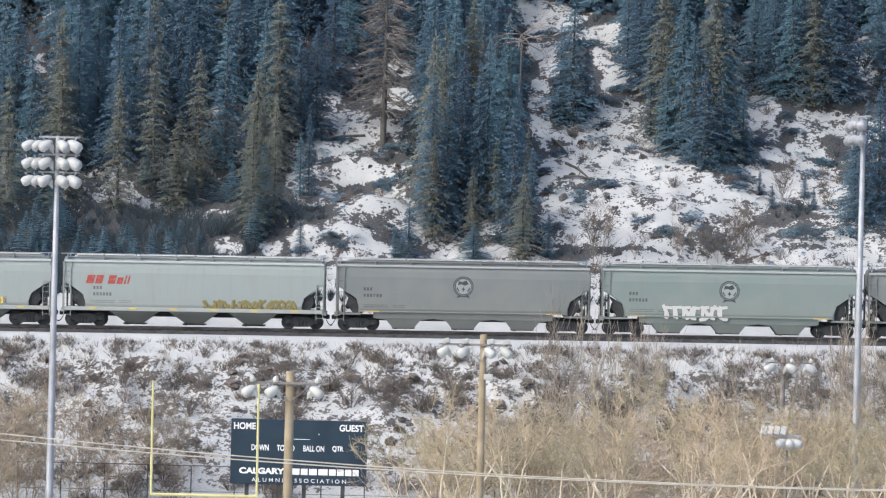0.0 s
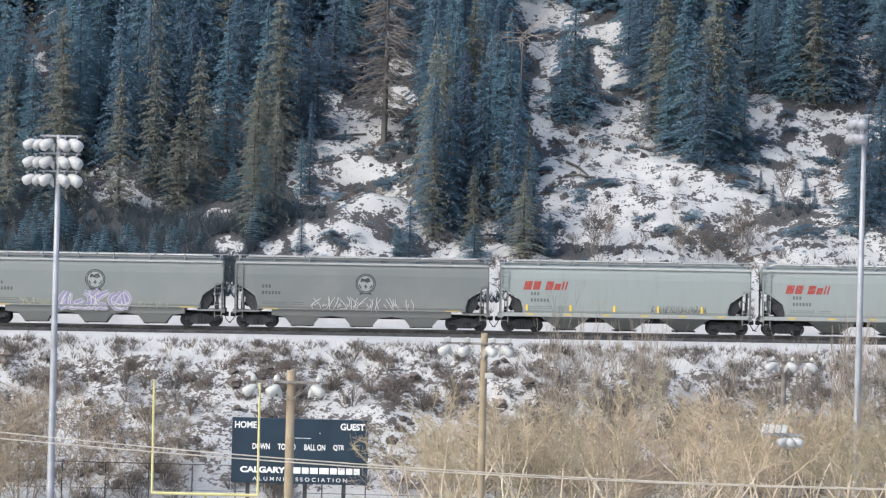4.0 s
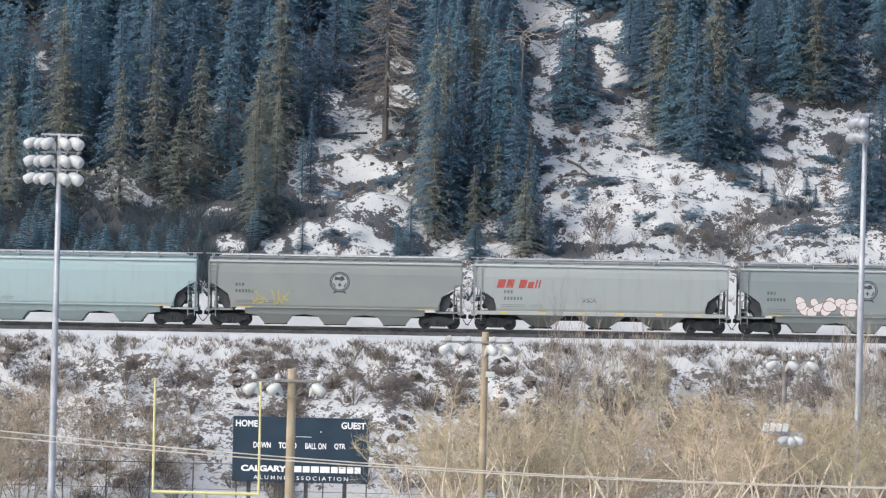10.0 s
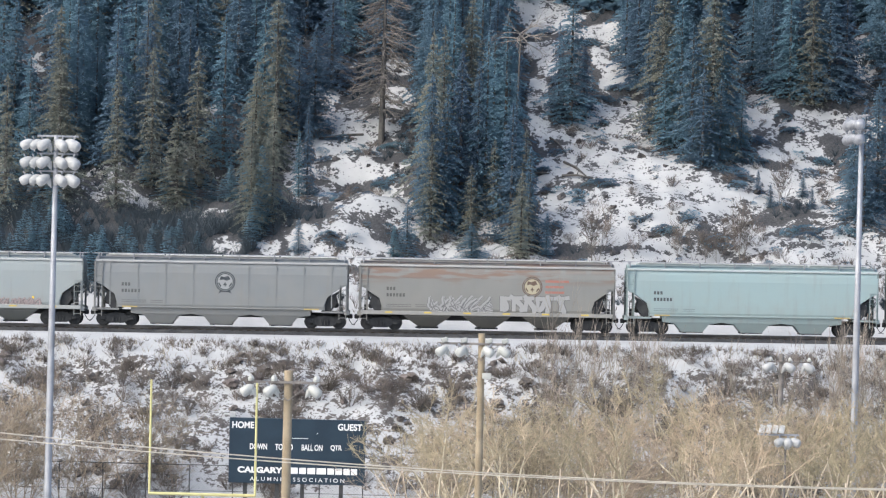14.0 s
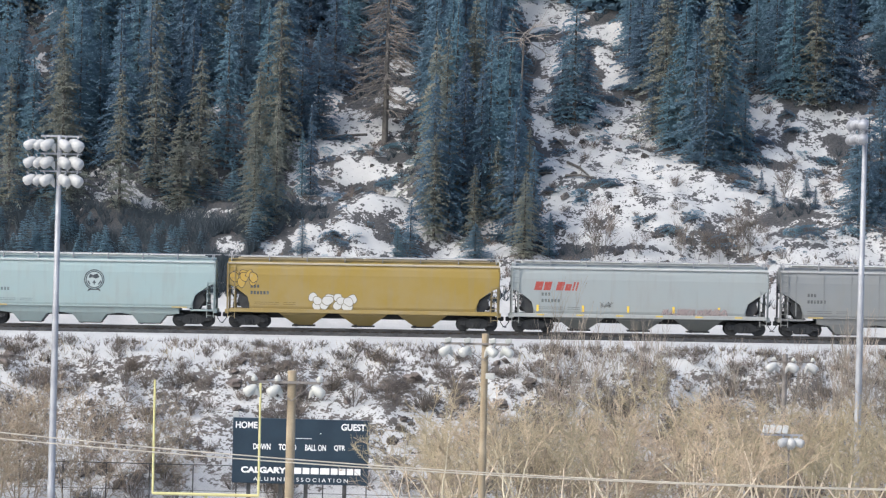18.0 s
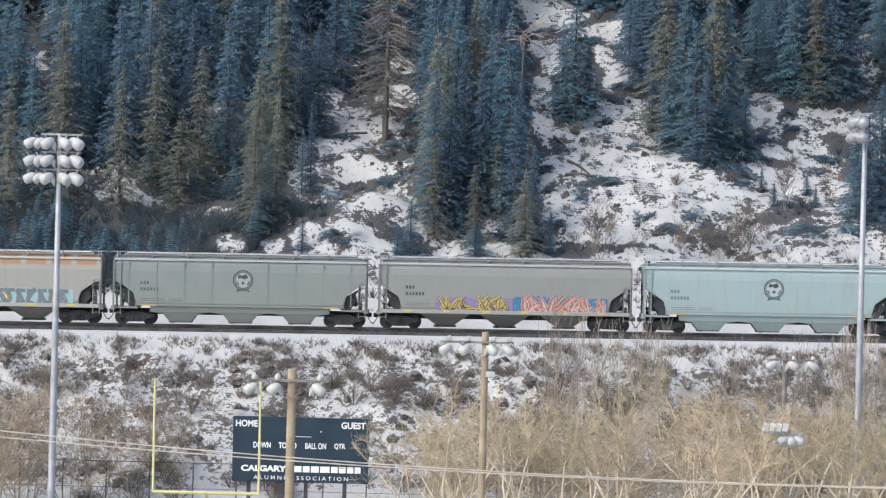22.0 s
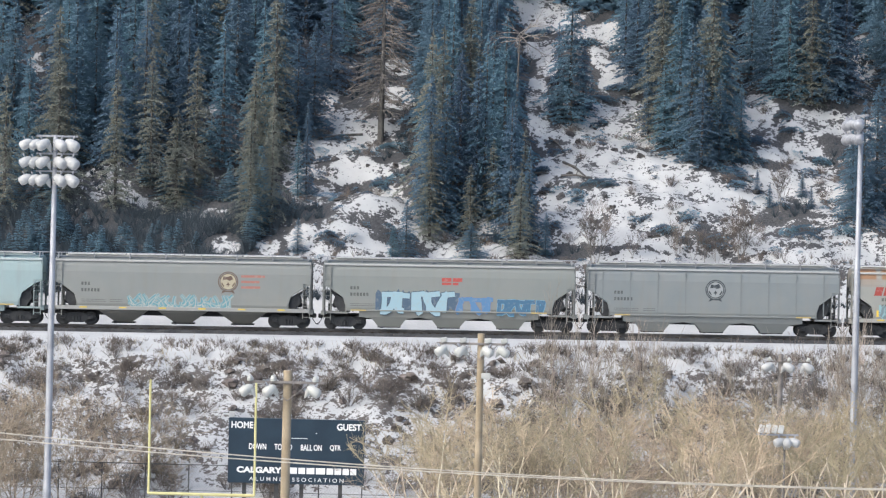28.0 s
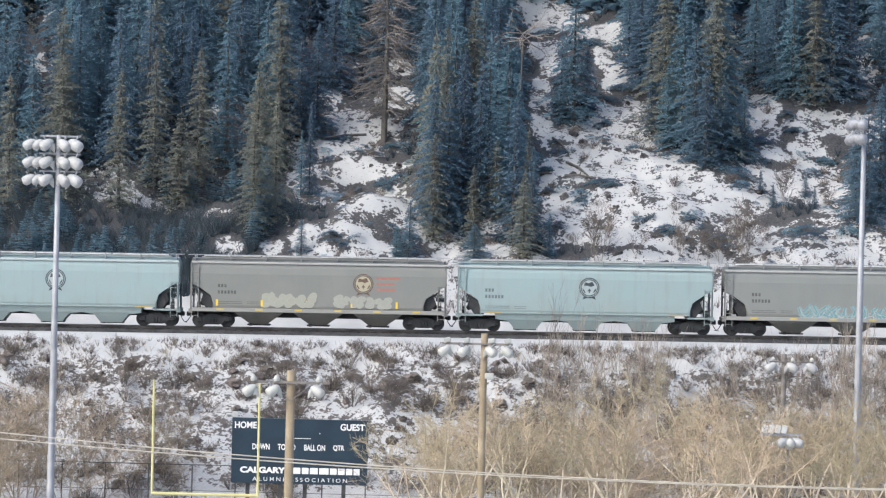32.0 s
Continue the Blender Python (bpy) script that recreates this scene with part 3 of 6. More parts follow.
def brake_wheel(h):
    g = Geo()
    pts = [(h + 0.14, 0.55 + 0.27 * math.cos(a), 3.0 + 0.27 * math.sin(a)) for a in [2 * math.pi * i / 12 for i in range(13)]]
    g.pipe(pts, 0.02, 5)
    for i in (0, 3, 6, 9):
        g.tube((h + 0.12, 0.55, 3.0), pts[i], 0.014, None, 4)
    return g.tube((h, 0.55, 3.0), (h + 0.13, 0.55, 3.0), 0.04, None, 6)


def platform(h):
    g = Geo().box(h - 1.6, h + 0.12, -1.5, 1.5, 1.02, 1.14, 0.02)
    g.box(h - 0.1, h + 0.16, -1.52, 1.52, 0.92, 1.2, 0.02)
    return g


def hopper():
    g = Geo()
    a = [(-1.98, -1.47, 1.32), (1.98, -1.47, 1.32), (1.98, 1.47, 1.32), (-1.98, 1.47, 1.32)]
    b = [(-1.45, -1.36, 0.88), (1.45, -1.36, 0.88), (1.45, 1.36, 0.88), (-1.45, 1.36, 0.88)]
    c = [(-0.55, -0.80, 0.24), (0.55, -0.80, 0.24), (0.55, 0.80, 0.24), (-0.55, 0.80, 0.24)]
    side = [(i, (i + 1) % 4, 4 + (i + 1) % 4, 4 + i) for i in range(4)]
    side += [(4 + i, 4 + (i + 1) % 4, 8 + (i + 1) % 4, 8 + i) for i in range(4)]
    return g.add(a + b + c, [tuple(r[::-1]) for r in side] + [(8, 9, 10, 11)])


def deep_hopper():
    g = Geo()
    rows = [(1.98, 1.50, 1.32), (1.96, 1.40, 0.84), (1.12, 1.34, 0.72), (0.70, 1.12, 0.2)]
    pts = [(sx * a, sy * b, z) for a, b, z in rows for sx, sy in ((-1, -1), (1, -1), (1, 1), (-1, 1))]
    faces = [(4 * k + (i + 1) % 4, 4 * k + i, 4 * k + 4 + i, 4 * k + 4 + (i + 1) % 4) for k in range(3) for i in range(4)]
    return g.add(pts, faces + [(12, 13, 14, 15)])


def gate():
    g = Geo().box(-0.75, 0.75, -0.72, 0.72, 0.14, 0.24, 0.02)
    g.tube((-0.5, -0.95, 0.2), (-0.5, 0.95, 0.2), 0.035, None, 6)
    g.box(-0.6, -0.4, -1.0, -0.9, 0.12, 0.3)
    return g


def side_frame():
    out = [(-1.25, 0.52), (-1.15, 0.66), (-0.62, 0.70), (-0.42, 0.82), (0.42, 0.82), (0.62, 0.70), (1.15, 0.66), (1.25, 0.52), (1.05, 0.36), (0.78, 0.36), (0.62, 0.26), (0.42, 0.16), (-0.42, 0.16), (-0.62, 0.26), (-0.78, 0.36), (-1.05, 0.36)]
    g = Geo().slab(out, -0.09, 0.09)
    for x in (-0.2, 0, 0.2):
        g.tube((x, -0.11, 0.25), (x, -0.11, 0.55), 0.07, None, 7)
    for x in (-0.89, 0.89):
        g.box(x - 0.16, x + 0.16, -0.15, 0.1, 0.36, 0.6, 0.03)
    return g


def wheel():
    return Geo().lathe((0, -0.07, 0), (0, 1, 0), [(0, 0.30), (0, 0.44), (0.10, 0.455), (0.12, 0.48), (0.14, 0.48), (0.14, 0.30)], 20)


def bolster():
    g = Geo().box(-0.2, 0.2, -1.05, 1.05, 0.5, 0.86, 0.03)
    for x in (-0.89, 0.89):
        g.tube((x, -0.85, 0.46), (x, 0.85, 0.46), 0.08, None, 8)
        g.box(x * 0.55 - 0.04, x * 0.55 + 0.04, -0.8, 0.8, 0.34, 0.44)
    return g


def coupler():
    g = Geo().box(-0.45, 0.12, -0.11, 0.11, 0.72, 0.94, 0.02)
    return g.box(0.05, 0.36, -0.16, 0.16, 0.68, 0.98, 0.05)


def air_hose():
    pts = [(0.12 + 0.42 * i / 8, -0.35 - 0.02 * i, 0.80 - 0.52 * math.sin(math.pi * (0.08 + 0.5 * i / 8))) for i in range(9)]
    return Geo().pipe(pts, 0.026, 6)


def ring(r0, r1, n=28):
    g = Geo()
    pts = [(r * math.cos(2 * math.pi * i / n), 0, r * math.sin(2 * math.pi * i / n)) for r in (r0, r1) for i in range(n)]
    return g.add(pts, [(i, (i + 1) % n, n + (i + 1) % n, n + i) for i in range(n)])


def emblem_marks():
    """A ring, a plain block above, a small shape in the middle and a ribbon below."""
    g = ring(0.50, 0.56)
    g.v, g.f = list(g.v), list(g.f)
    out = ring(0.60, 0.665)
    g.add(out.v, out.f)
    g.slab([(-0.36, 0.10), (-0.30, 0.36), (-0.06, 0.30), (0.20, 0.40), (0.34, 0.16), (0.10, 0.06), (-0.12, 0.14)], 0, 0.001)
    g.slab([(-0.14, -0.22), (-0.05, -0.12), (0.0, -0.02), (0.05, -0.12), (0.14, -0.22), (0.03, -0.24), (0.02, -0.34), (-0.02, -0.34), (-0.03, -0.24)], 0, 0.001)
    for x in (-1, 1):
        g.slab([(0.42 * x, -0.02), (0.44 * x, -0.16), (0.30 * x, -0.34), (0.24 * x, -0.30), (0.34 * x, -0.14)][::x], 0, 0.001)
    g.slab([(-0.44, -0.78), (-0.22, -0.68), (0.22, -0.68), (0.44, -0.78), (0.36, -0.60), (-0.36, -0.60)], 0, 0.001)
    return g


def emblem_field():
    n = 24
    return Geo().add([(0.50 * math.cos(2 * math.pi * i / n), 0, 0.50 * math.sin(2 * math.pi * i / n)) for i in range(n)], [tuple(range(n))])


def bars(rows, slant=0.0):
    """Plain bars in the place of lettering: (x0, x1, z0, z1)."""
    g = Geo()
    for x0, x1, z0, z1 in rows:
        d = slant * (z1 - z0)
        g.add([(x0, 0, z0), (x1, 0, z0), (x1 + d, 0, z1), (x0 + d, 0, z1)], [(0, 1, 2, 3)])
    return g


# the big red wordmark as plain slanted blocks: x, width, height
RED_BLOCKS = [(0.0, 0.50, 0.56), (0.60, 0.46, 0.56), (1.42, 0.48, 0.56), (2.0, 0.38, 0.42), (2.48, 0.11, 0.56), (2.69, 0.11, 0.56)]


def ribbon(g, pts, width, dy=0.0):
    """A flat stroke along points in x and z."""
    n = len(pts)
    rows = []
    for i, (x, z) in enumerate(pts):
        a, b = pts[max(i - 1, 0)], pts[min(i + 1, n - 1)]
        dx, dz = b[0] - a[0], b[1] - a[1]
        d = math.hypot(dx, dz) or 1
        wd = width * (1.0 if 0 < i < n - 1 else 0.8) / 2
        y = dy - 0.0001 * i
        rows += [(x - dz / d * wd, y, z + dx / d * wd), (x + dz / d * wd, y, z - dx / d * wd)]
    g.add(rows, [(2 * i, 2 * i + 1, 2 * i + 3, 2 * i + 2) for i in range(n - 1)])


def spray_shapes(x0, x1, z0, z1, style, seed):
    """Abstract sprayed shapes: strokes for each slot, as ([(fill, outline, accent)], cloud)."""
    rnd = random.Random(seed)
    done, cloud = [], Geo()
    hgt = z1 - z0
    slots = max(3, round((x1 - x0) / (hgt * 0.78)))
    w = (x1 - x0) / slots
    for s in range(slots):
        fill, line, accent = Geo(), Geo(), Geo()
        done.append((fill, line, accent))
        cx, cz = x0 + (s + 0.5) * w, (z0 + z1) / 2 + rnd.uniform(-0.06, 0.06) * hgt
        if style == "bubble":
            for k in range(3):
                ex, ez = w * rnd.uniform(0.36, 0.62), hgt * rnd.uniform(0.24, 0.36)
                ox, oz = cx + rnd.uniform(-0.35, 0.35) * w, cz + (0.30, -0.28, 0.05)[k] * hgt * rnd.uniform(0.6, 1.1)
                n, tilt, layer = 14, rnd.uniform(-0.8, 0.8), -0.0009 * (3 * s + k)
                for g, grow, dy in ((line, 1.0, layer), (fill, 0.87, layer + 0.0045)):
                    pts = []
                    for i in range(n):
                        a = 2 * math.pi * i / n
                        px, pz = ex * grow * math.cos(a), ez * grow * math.sin(a) * (1 + 0.12 * math.sin(3 * a + s))
                        pts.append((ox + px * math.cos(tilt) - pz * math.sin(tilt), dy, oz + px * math.sin(tilt) + pz * math.cos(tilt)))
                    g.add(pts, [tuple(range(n))])
            continue
        strokes = []
        for j in range(4 if style == "wild" else 3):
            p = [(cx + rnd.uniform(-0.62, 0.62) * w, (z0, cz, z1, z0)[(j + k * (1 + j % 2)) % 4] + rnd.uniform(-0.12, 0.12) * hgt) for k in range(3)]
            strokes.append([((1 - q) ** 2 * p[0][0] + 2 * q * (1 - q) * (2 * p[1][0] - cx) + q * q * p[2][0], (1 - q) ** 2 * p[0][1] + 2 * q * (1 - q) * p[1][1] + q * q * p[2][1]) for q in (0, 0.2, 0.4, 0.6, 0.8, 1.0)])
        if style == "block":
            sk = rnd.uniform(-0.1, 0.15)
            strokes[0] = [(cx - 0.25 * w, z0), (cx - 0.25 * w + sk, z1)]
            strokes[1] = [(cx - 0.4 * w, z1 - 0.14 * hgt), (cx + 0.48 * w, z1 - rnd.uniform(0.05, 0.2) * hgt)]
        if style == "wild" and rnd.random() < 0.5:
            strokes.append([(cx, cz), (cx + 0.8 * w, z1 + 0.14 * hgt)] if rnd.random() < 0.5 else [(cx, z0 + 0.1 * hgt), (cx + 0.8 * w, z0 - 0.02 * hgt)])
        t = hgt * {"wild": 0.30, "block": 0.33, "line": 0.14}[style]
        for j, pts in enumerate(strokes):
            dy = -0.0007 * j
            if style == "line":
                ribbon(line, pts, t * 0.42, dy)
                ribbon(fill, [(x + t * 0.6, z - t * 0.25) for x, z in pts], t * 0.16, dy)
            else:
                ribbon(line, pts, t * 1.24, dy)
                ribbon(fill, pts, t, dy)
                if style == "wild":
                    ribbon(accent, [(x + t * 0.18, z - t * 0.1) for x, z in pts], t * 0.2, dy)
    if style in ("wild", "block"):
        n = slots * 8
        top = [(x0 - 0.3 + (x1 - x0 + 0.6) * i / n, 0, z1 + rnd.uniform(-0.22, 0.2) * hgt * math.sin(math.pi * min(1, 0.15 + i / n))) for i in range(n + 1)]
        low = [(p[0], 0, z0 + rnd.uniform(-0.02, 0.2) * hgt) for p in top]
        cloud.add(top + low, [(i, i + 1, n + 2 + i, n + 1 + i) for i in range(n)])
    return done, cloud


GREY, PALE_GREEN = (0.34, 0.36, 0.355), (0.40, 0.47, 0.445)
AQUA, WHITE, CREAM, GOLD = (0.60, 0.76, 0.77), (0.58, 0.63, 0.61), (0.62, 0.60, 0.54), (0.60, 0.40, 0.075)
BLACK, WHITE_SPRAY = (0.03, 0.03, 0.035), (0.75, 0.75, 0.73)

# from the front of the train backwards: sill, tone, pitch, emblem (x or None), wordmark, rust, ribs, sprayed pieces, label
FRONT_CARS = [
    ("slim", GREY, 17.4, 0.2, "", 0, 0, [], "grey steel covered hopper car with a round black emblem"),
    ("slim", PALE_GREEN, 17.43, 0.0, "", 0, 0, [(-4.3, -0.1, 1.15, 1.95, "block", WHITE_SPRAY, (0.1, 0.11, 0.1), None)], "pale green-grey covered hopper car with white graffiti"),
    ("slim", GREY, 17.36, 0.0, "", 0, 0, [], "plain grey covered hopper car with a round black emblem"),
    ("broad", WHITE, 17.87, None, "red", 0, 0, [(0.6, 6.6, 1.2, 1.8, "wild", (0.36, 0.30, 0.10), (0.09, 0.09, 0.05), None)], "off-white covered hopper car with red wordmark and olive graffiti"),
    ("broad", WHITE, 17.13, None, "red", 0, 0, [(1.6, 5.4, 1.4, 1.85, "line", (0.25, 0.25, 0.22), (0.12, 0.12, 0.11), None)], "off-white covered hopper car with red wordmark and small tags"),
]
SECOND_CARS = [
    ("slim", GREY, 17.36, 0.25, "", 0, 0, [(-3.3, 3.3, 1.25, 2.05, "line", (0.1, 0.1, 0.1), WHITE_SPRAY, None)], "grey covered hopper car with thin white graffiti outlines"),
    ("slim", (0.42, 0.445, 0.43), 17.5, 0.0, "", 0, 0, [(-5.0, -2.8, 1.2, 1.7, "line", (0.1, 0.1, 0.1), (0.6, 0.62, 0.42), None), (-2.5, 2.5, 1.1, 2.15, "wild", (0.36, 0.33, 0.55), (0.7, 0.7, 0.68), None),
                                                     (2.8, 4.8, 1.15, 1.6, "line", (0.1, 0.1, 0.1), (0.6, 0.62, 0.42), None)], "grey covered hopper car with purple and white graffiti"),
    ("slim", (0.39, 0.44, 0.44), 17.25, 0.1, "", 0, 0, [(-4.5, -0.4, 1.3, 2.35, "bubble", (0.86, 0.80, 0.78), (0.30, 0.12, 0.10), None), (1.3, 2.3, 1.25, 1.6, "line", BLACK, (0.12, 0.12, 0.12), None),
                                                     (3.0, 3.9, 1.3, 1.8, "line", BLACK, (0.12, 0.12, 0.12), None), (5.6, 6.5, 1.3, 2.0, "line", BLACK, (0.12, 0.12, 0.12), None)], "grey covered hopper car with pale pink bubble graffiti"),
    ("broad", (0.60, 0.63, 0.61), 17.39, None, "red", 0, 0, [(-1.3, -0.3, 1.9, 2.2, "line", BLACK, (0.1, 0.1, 0.1), None)], "off-white covered hopper car with bright red wordmark"),
    ("slim", (0.42, 0.44, 0.42), 17.36, 0.3, "", 0, 0, [(-5.4, -3.0, 1.45, 2.35, "line", (0.5, 0.42, 0.12), (0.55, 0.47, 0.14), None)], "grey covered hopper car with a thin yellow tag"),
]
MIDDLE_CARS = [
    ("slim", AQUA, 17.21, None, "bars", 0, 0, [], "clean light aqua covered hopper car with black stencilled marks"),
    ("broad", (0.46, 0.445, 0.42), 17.47, 2.95, "long", 2, 0, [(-3.8, 0.2, 1.35, 2.2, "wild", (0.47, 0.47, 0.47), (0.20, 0.20, 0.21), None), (0.8, 5.4, 1.35, 2.35, "block", (0.49, 0.49, 0.49), (0.14, 0.14, 0.15), None)],
     "rust-streaked grey covered hopper car with silver graffiti"),
    ("slim", (0.43, 0.44, 0.45), 17.32, 0.27, "", 0, 1, [], "ribbed grey covered hopper car with a pale roof"),
    ("broad", (0.60, 0.645, 0.65), 17.58, None, "red", 0, 0, [(-2.6, -1.7, 1.7, 2.05, "line", BLACK, (0.12, 0.12, 0.12), None), (1.5, 5.6, 1.2, 1.65, "wild", (0.52, 0.42, 0.42), (0.1, 0.1, 0.1), None)],
     "off-white covered hopper car with red wordmark and yellow markers"),
    ("gold", GOLD, 18.57, None, "bars", 0, 0, [(-8.6, -7.1, 2.7, 3.8, "bubble", GOLD, BLACK, None), (-3.5, -0.4, 1.3, 2.3, "bubble", WHITE_SPRAY, (0.25, 0.22, 0.15), None)],
     "golden yellow covered hopper car with white bubble graffiti"),
]
FOURTH_CARS = [
    ("slim", AQUA, 17.21, 0.3, "", 0, 0, [], "light aqua covered hopper car with a round black emblem"),
    ("broad", (0.47, 0.475, 0.455), 17.32, None, "bars", 0, 0, [(-4.2, 0.2, 1.2, 2.1, "wild", (0.62, 0.48, 0.15), (0.05, 0.05, 0.06), (0.30, 0.24, 0.46)), (0.8, 6.4, 1.2, 2.15, "wild", (0.55, 0.17, 0.12), (0.62, 0.60, 0.60), (0.06, 0.22, 0.42))],
     "grey covered hopper car with yellow, purple and red graffiti"),
    ("slim", (0.40, 0.445, 0.43), 17.36, 0.2, "", 0, 1, [], "ribbed green-grey covered hopper car with a round emblem"),
    ("broad", CREAM, 17.61, None, "red", 1, 0, [(-6.3, -0.3, 1.25, 2.2, "wild", (0.24, 0.32, 0.36), (0.36, 0.58, 0.64), (0.36, 0.60, 0.66)), (0.0, 6.3, 1.25, 2.2, "block", (0.20, 0.23, 0.25), (0.36, 0.58, 0.62), (0.40, 0.60, 0.64))],
     "cream covered hopper car, rusty below the roof, with teal graffiti"),
    ("slim", (0.41, 0.44, 0.45), 17.28, 0.15, "", 0, 1, [], "ribbed blue-grey covered hopper car with a round emblem"),
]
REAR_CARS = [
    ("slim", (0.45, 0.465, 0.44), 17.25, None, "block", 0, 0, [(-4.5, 0.4, 1.2, 2.5, "block", (0.44, 0.64, 0.74), (0.06, 0.10, 0.15), (0.10, 0.16, 0.24)), (0.6, 2.9, 1.2, 2.2, "block", (0.14, 0.30, 0.55), (0.34, 0.30, 0.34), None),
                                                              (3.1, 6.3, 1.2, 2.1, "block", (0.08, 0.20, 0.34), (0.25, 0.55, 0.76), None)], "grey covered hopper car with bold blue graffiti"),
    ("broad", (0.45, 0.46, 0.44), 17.58, 2.97, "long", 0, 0, [(-3.5, 3.1, 1.25, 2.0, "wild", (0.18, 0.40, 0.46), (0.58, 0.60, 0.58), None)], "grey covered hopper car with cream emblem and teal graffiti"),
    ("slim", AQUA, 17.43, 0.25, "", 0, 0, [], "light aqua covered hopper car with a round black emblem"),
    ("broad", (0.43, 0.43, 0.40), 17.47, 2.93, "long", 0, 0, [(-3.9, -0.2, 1.4, 2.2, "bubble", (0.48, 0.49, 0.42), (0.52, 0.53, 0.45), None), (0.9, 4.8, 1.4, 2.1, "bubble", (0.47, 0.48, 0.43), (0.52, 0.53, 0.45), None)],
     "dull grey covered hopper car with faded whitish graffiti"),
    ("slim", AQUA, 17.4, 0.25, "", 0, 0, [], "light aqua covered hopper car with a round black emblem"),
]
TRAIN = FRONT_CARS + SECOND_CARS + MIDDLE_CARS + FOURTH_CARS + REAR_CARS


def hopper_car(n, spec):
    sill, tone, pitch, emblem, mark, rust, ribs, pieces, label = spec
    h = pitch / 2 - 0.42
    tone = tuple(f * c for f, c in zip((0.468, 0.492, 0.505), tone))
    key = f":{pitch}"
    car = thing("hopper_car", label, "freight car", "cars of the freight train")
    body_mat = (PAINT, RUSTY, PATCHY)[rust]

    def put(name, make, mat=PAINT, at=None, colour=tone, parent=car, k=key, label="", smooth=False):
        return part(name, shared(name + k, make, mat, smooth), mat, parent, label, at, colour)

    put("body", lambda: hull(h), body_mat, k=f"{key}:{rust}")
    # half tone for broad cars' hoppers: shade under the body put into the colour
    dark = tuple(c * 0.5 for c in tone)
    # roof parts are lifted in colour for the sunlight along the top
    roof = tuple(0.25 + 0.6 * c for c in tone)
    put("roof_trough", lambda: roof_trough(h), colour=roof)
    for i in range(4):
        s = (2 * h - 1.4) / 4
        put("hatch_cover", lambda: hatch(h, 4), at=pose(-h + 0.7 + (i + 0.5) * s, 0, 0), colour=(0.55, 0.56, 0.55) if n % 3 else (0.7, 0.71, 0.7))
    for y in (-0.95, 0.95):
        put("running_board", lambda: running_board(h, 0.0), GALVANISED, pose(0, y, 0))
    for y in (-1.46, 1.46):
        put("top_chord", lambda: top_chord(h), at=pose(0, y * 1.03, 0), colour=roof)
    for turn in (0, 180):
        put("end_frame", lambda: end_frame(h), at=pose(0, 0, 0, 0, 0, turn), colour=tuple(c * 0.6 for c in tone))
        put("end_platform", lambda: platform(h), at=pose(0, 0, 0, 0, 0, turn))
        put("slope_web", lambda: slope_web(h), IRON, pose(0, 0, 0, 0, 0, turn))
        put("air_tank", lambda: air_tank(h), IRON, pose(0, 0, 0, 0, 0, turn))
        put("coupler", coupler, IRON, pose(h if not turn else -h, 0, 0, 0, 0, turn), k="")
        put("air_hose", air_hose, IRON, pose(h if not turn else -h, 0, 0, 0, 0, turn), k="")
        tr = thing("truck", "", "", at=pose((h - 1.42) if not turn else -(h - 1.42), 0, 0, 0, 0, turn))
        tr.parent = car
        put("bolster", bolster, IRON, parent=tr, k="")
        for y in (-0.98, 0.98):
            put("side_frame", side_frame, IRON, pose(0, y, 0, 0, 0, 0 if y < 0 else 180), parent=tr, k="")
        for x in (-0.89, 0.89):
            for y in (-0.75, 0.75):
                put("wheel", wheel, IRON, pose(x, y, 0.46, 0, 0, 0 if y < 0 else 180), parent=tr, k="")
    put("brake_wheel", lambda: brake_wheel(h), IRON, pose(0, 0, 0, 0, 0, 180))
    # ladders at the corners, the tall one at the rear
    put("ladder", lambda: ladder(0.62, 4.25), at=pose(-h + 0.03, SIDE - 0.05, 0), colour=tuple(0.06 + 0.7 * c for c in tone), k="tall")
    put("ladder", lambda: ladder(0.62, 2.95), at=pose(h - 0.5, SIDE - 0.05, 0), colour=tuple(0.06 + 0.7 * c for c in tone), k="low")
    put("ladder", lambda: ladder(0.62, 4.25), at=pose(h - 0.5, -SIDE + 0.05, 0), colour=tone, k="tall")
    put("centre_sill", lambda: Geo().box(-h + 0.2, h - 0.2, -0.32, 0.32, 0.66, 1.04), IRON)
    for y in (SIDE - 0.01, -SIDE + 0.01):
        if sill == "slim":
            put("side_sill", lambda: Geo().box(-h + 1.5, h - 1.5, -0.04, 0.04, 1.22, 1.31, 0.01), at=pose(0, y, 0), k=key + "s")
        else:
            put("side_sill", lambda: Geo().box(-h + 0.1, h - 0.1, -0.09, 0.05, 1.02, 1.27, 0.02), at=pose(0, y, 0), k=key + "b",
                colour=tone if sill == "gold" else tuple(0.12 + 0.75 * c for c in tone))
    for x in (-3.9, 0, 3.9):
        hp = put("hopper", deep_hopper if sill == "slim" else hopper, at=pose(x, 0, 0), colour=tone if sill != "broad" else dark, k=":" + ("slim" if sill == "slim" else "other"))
        put("discharge_gate", gate, IRON, parent=hp, k="")
    if ribs:
        for i in (0, 1, 2, 3, 5, 6, 7, 8):
            put("rib", lambda: Geo().box(-0.035, 0.035, -0.012, 0.02, 1.35, 4.1), at=pose(-h + 1.0 + (2 * h - 2) * i / 8, SIDE - 0.008, 0), k="", colour=tuple(c * 0.9 for c in tone))
    # marks and lettering, as plain bars and shapes
    y = SIDE - 0.008
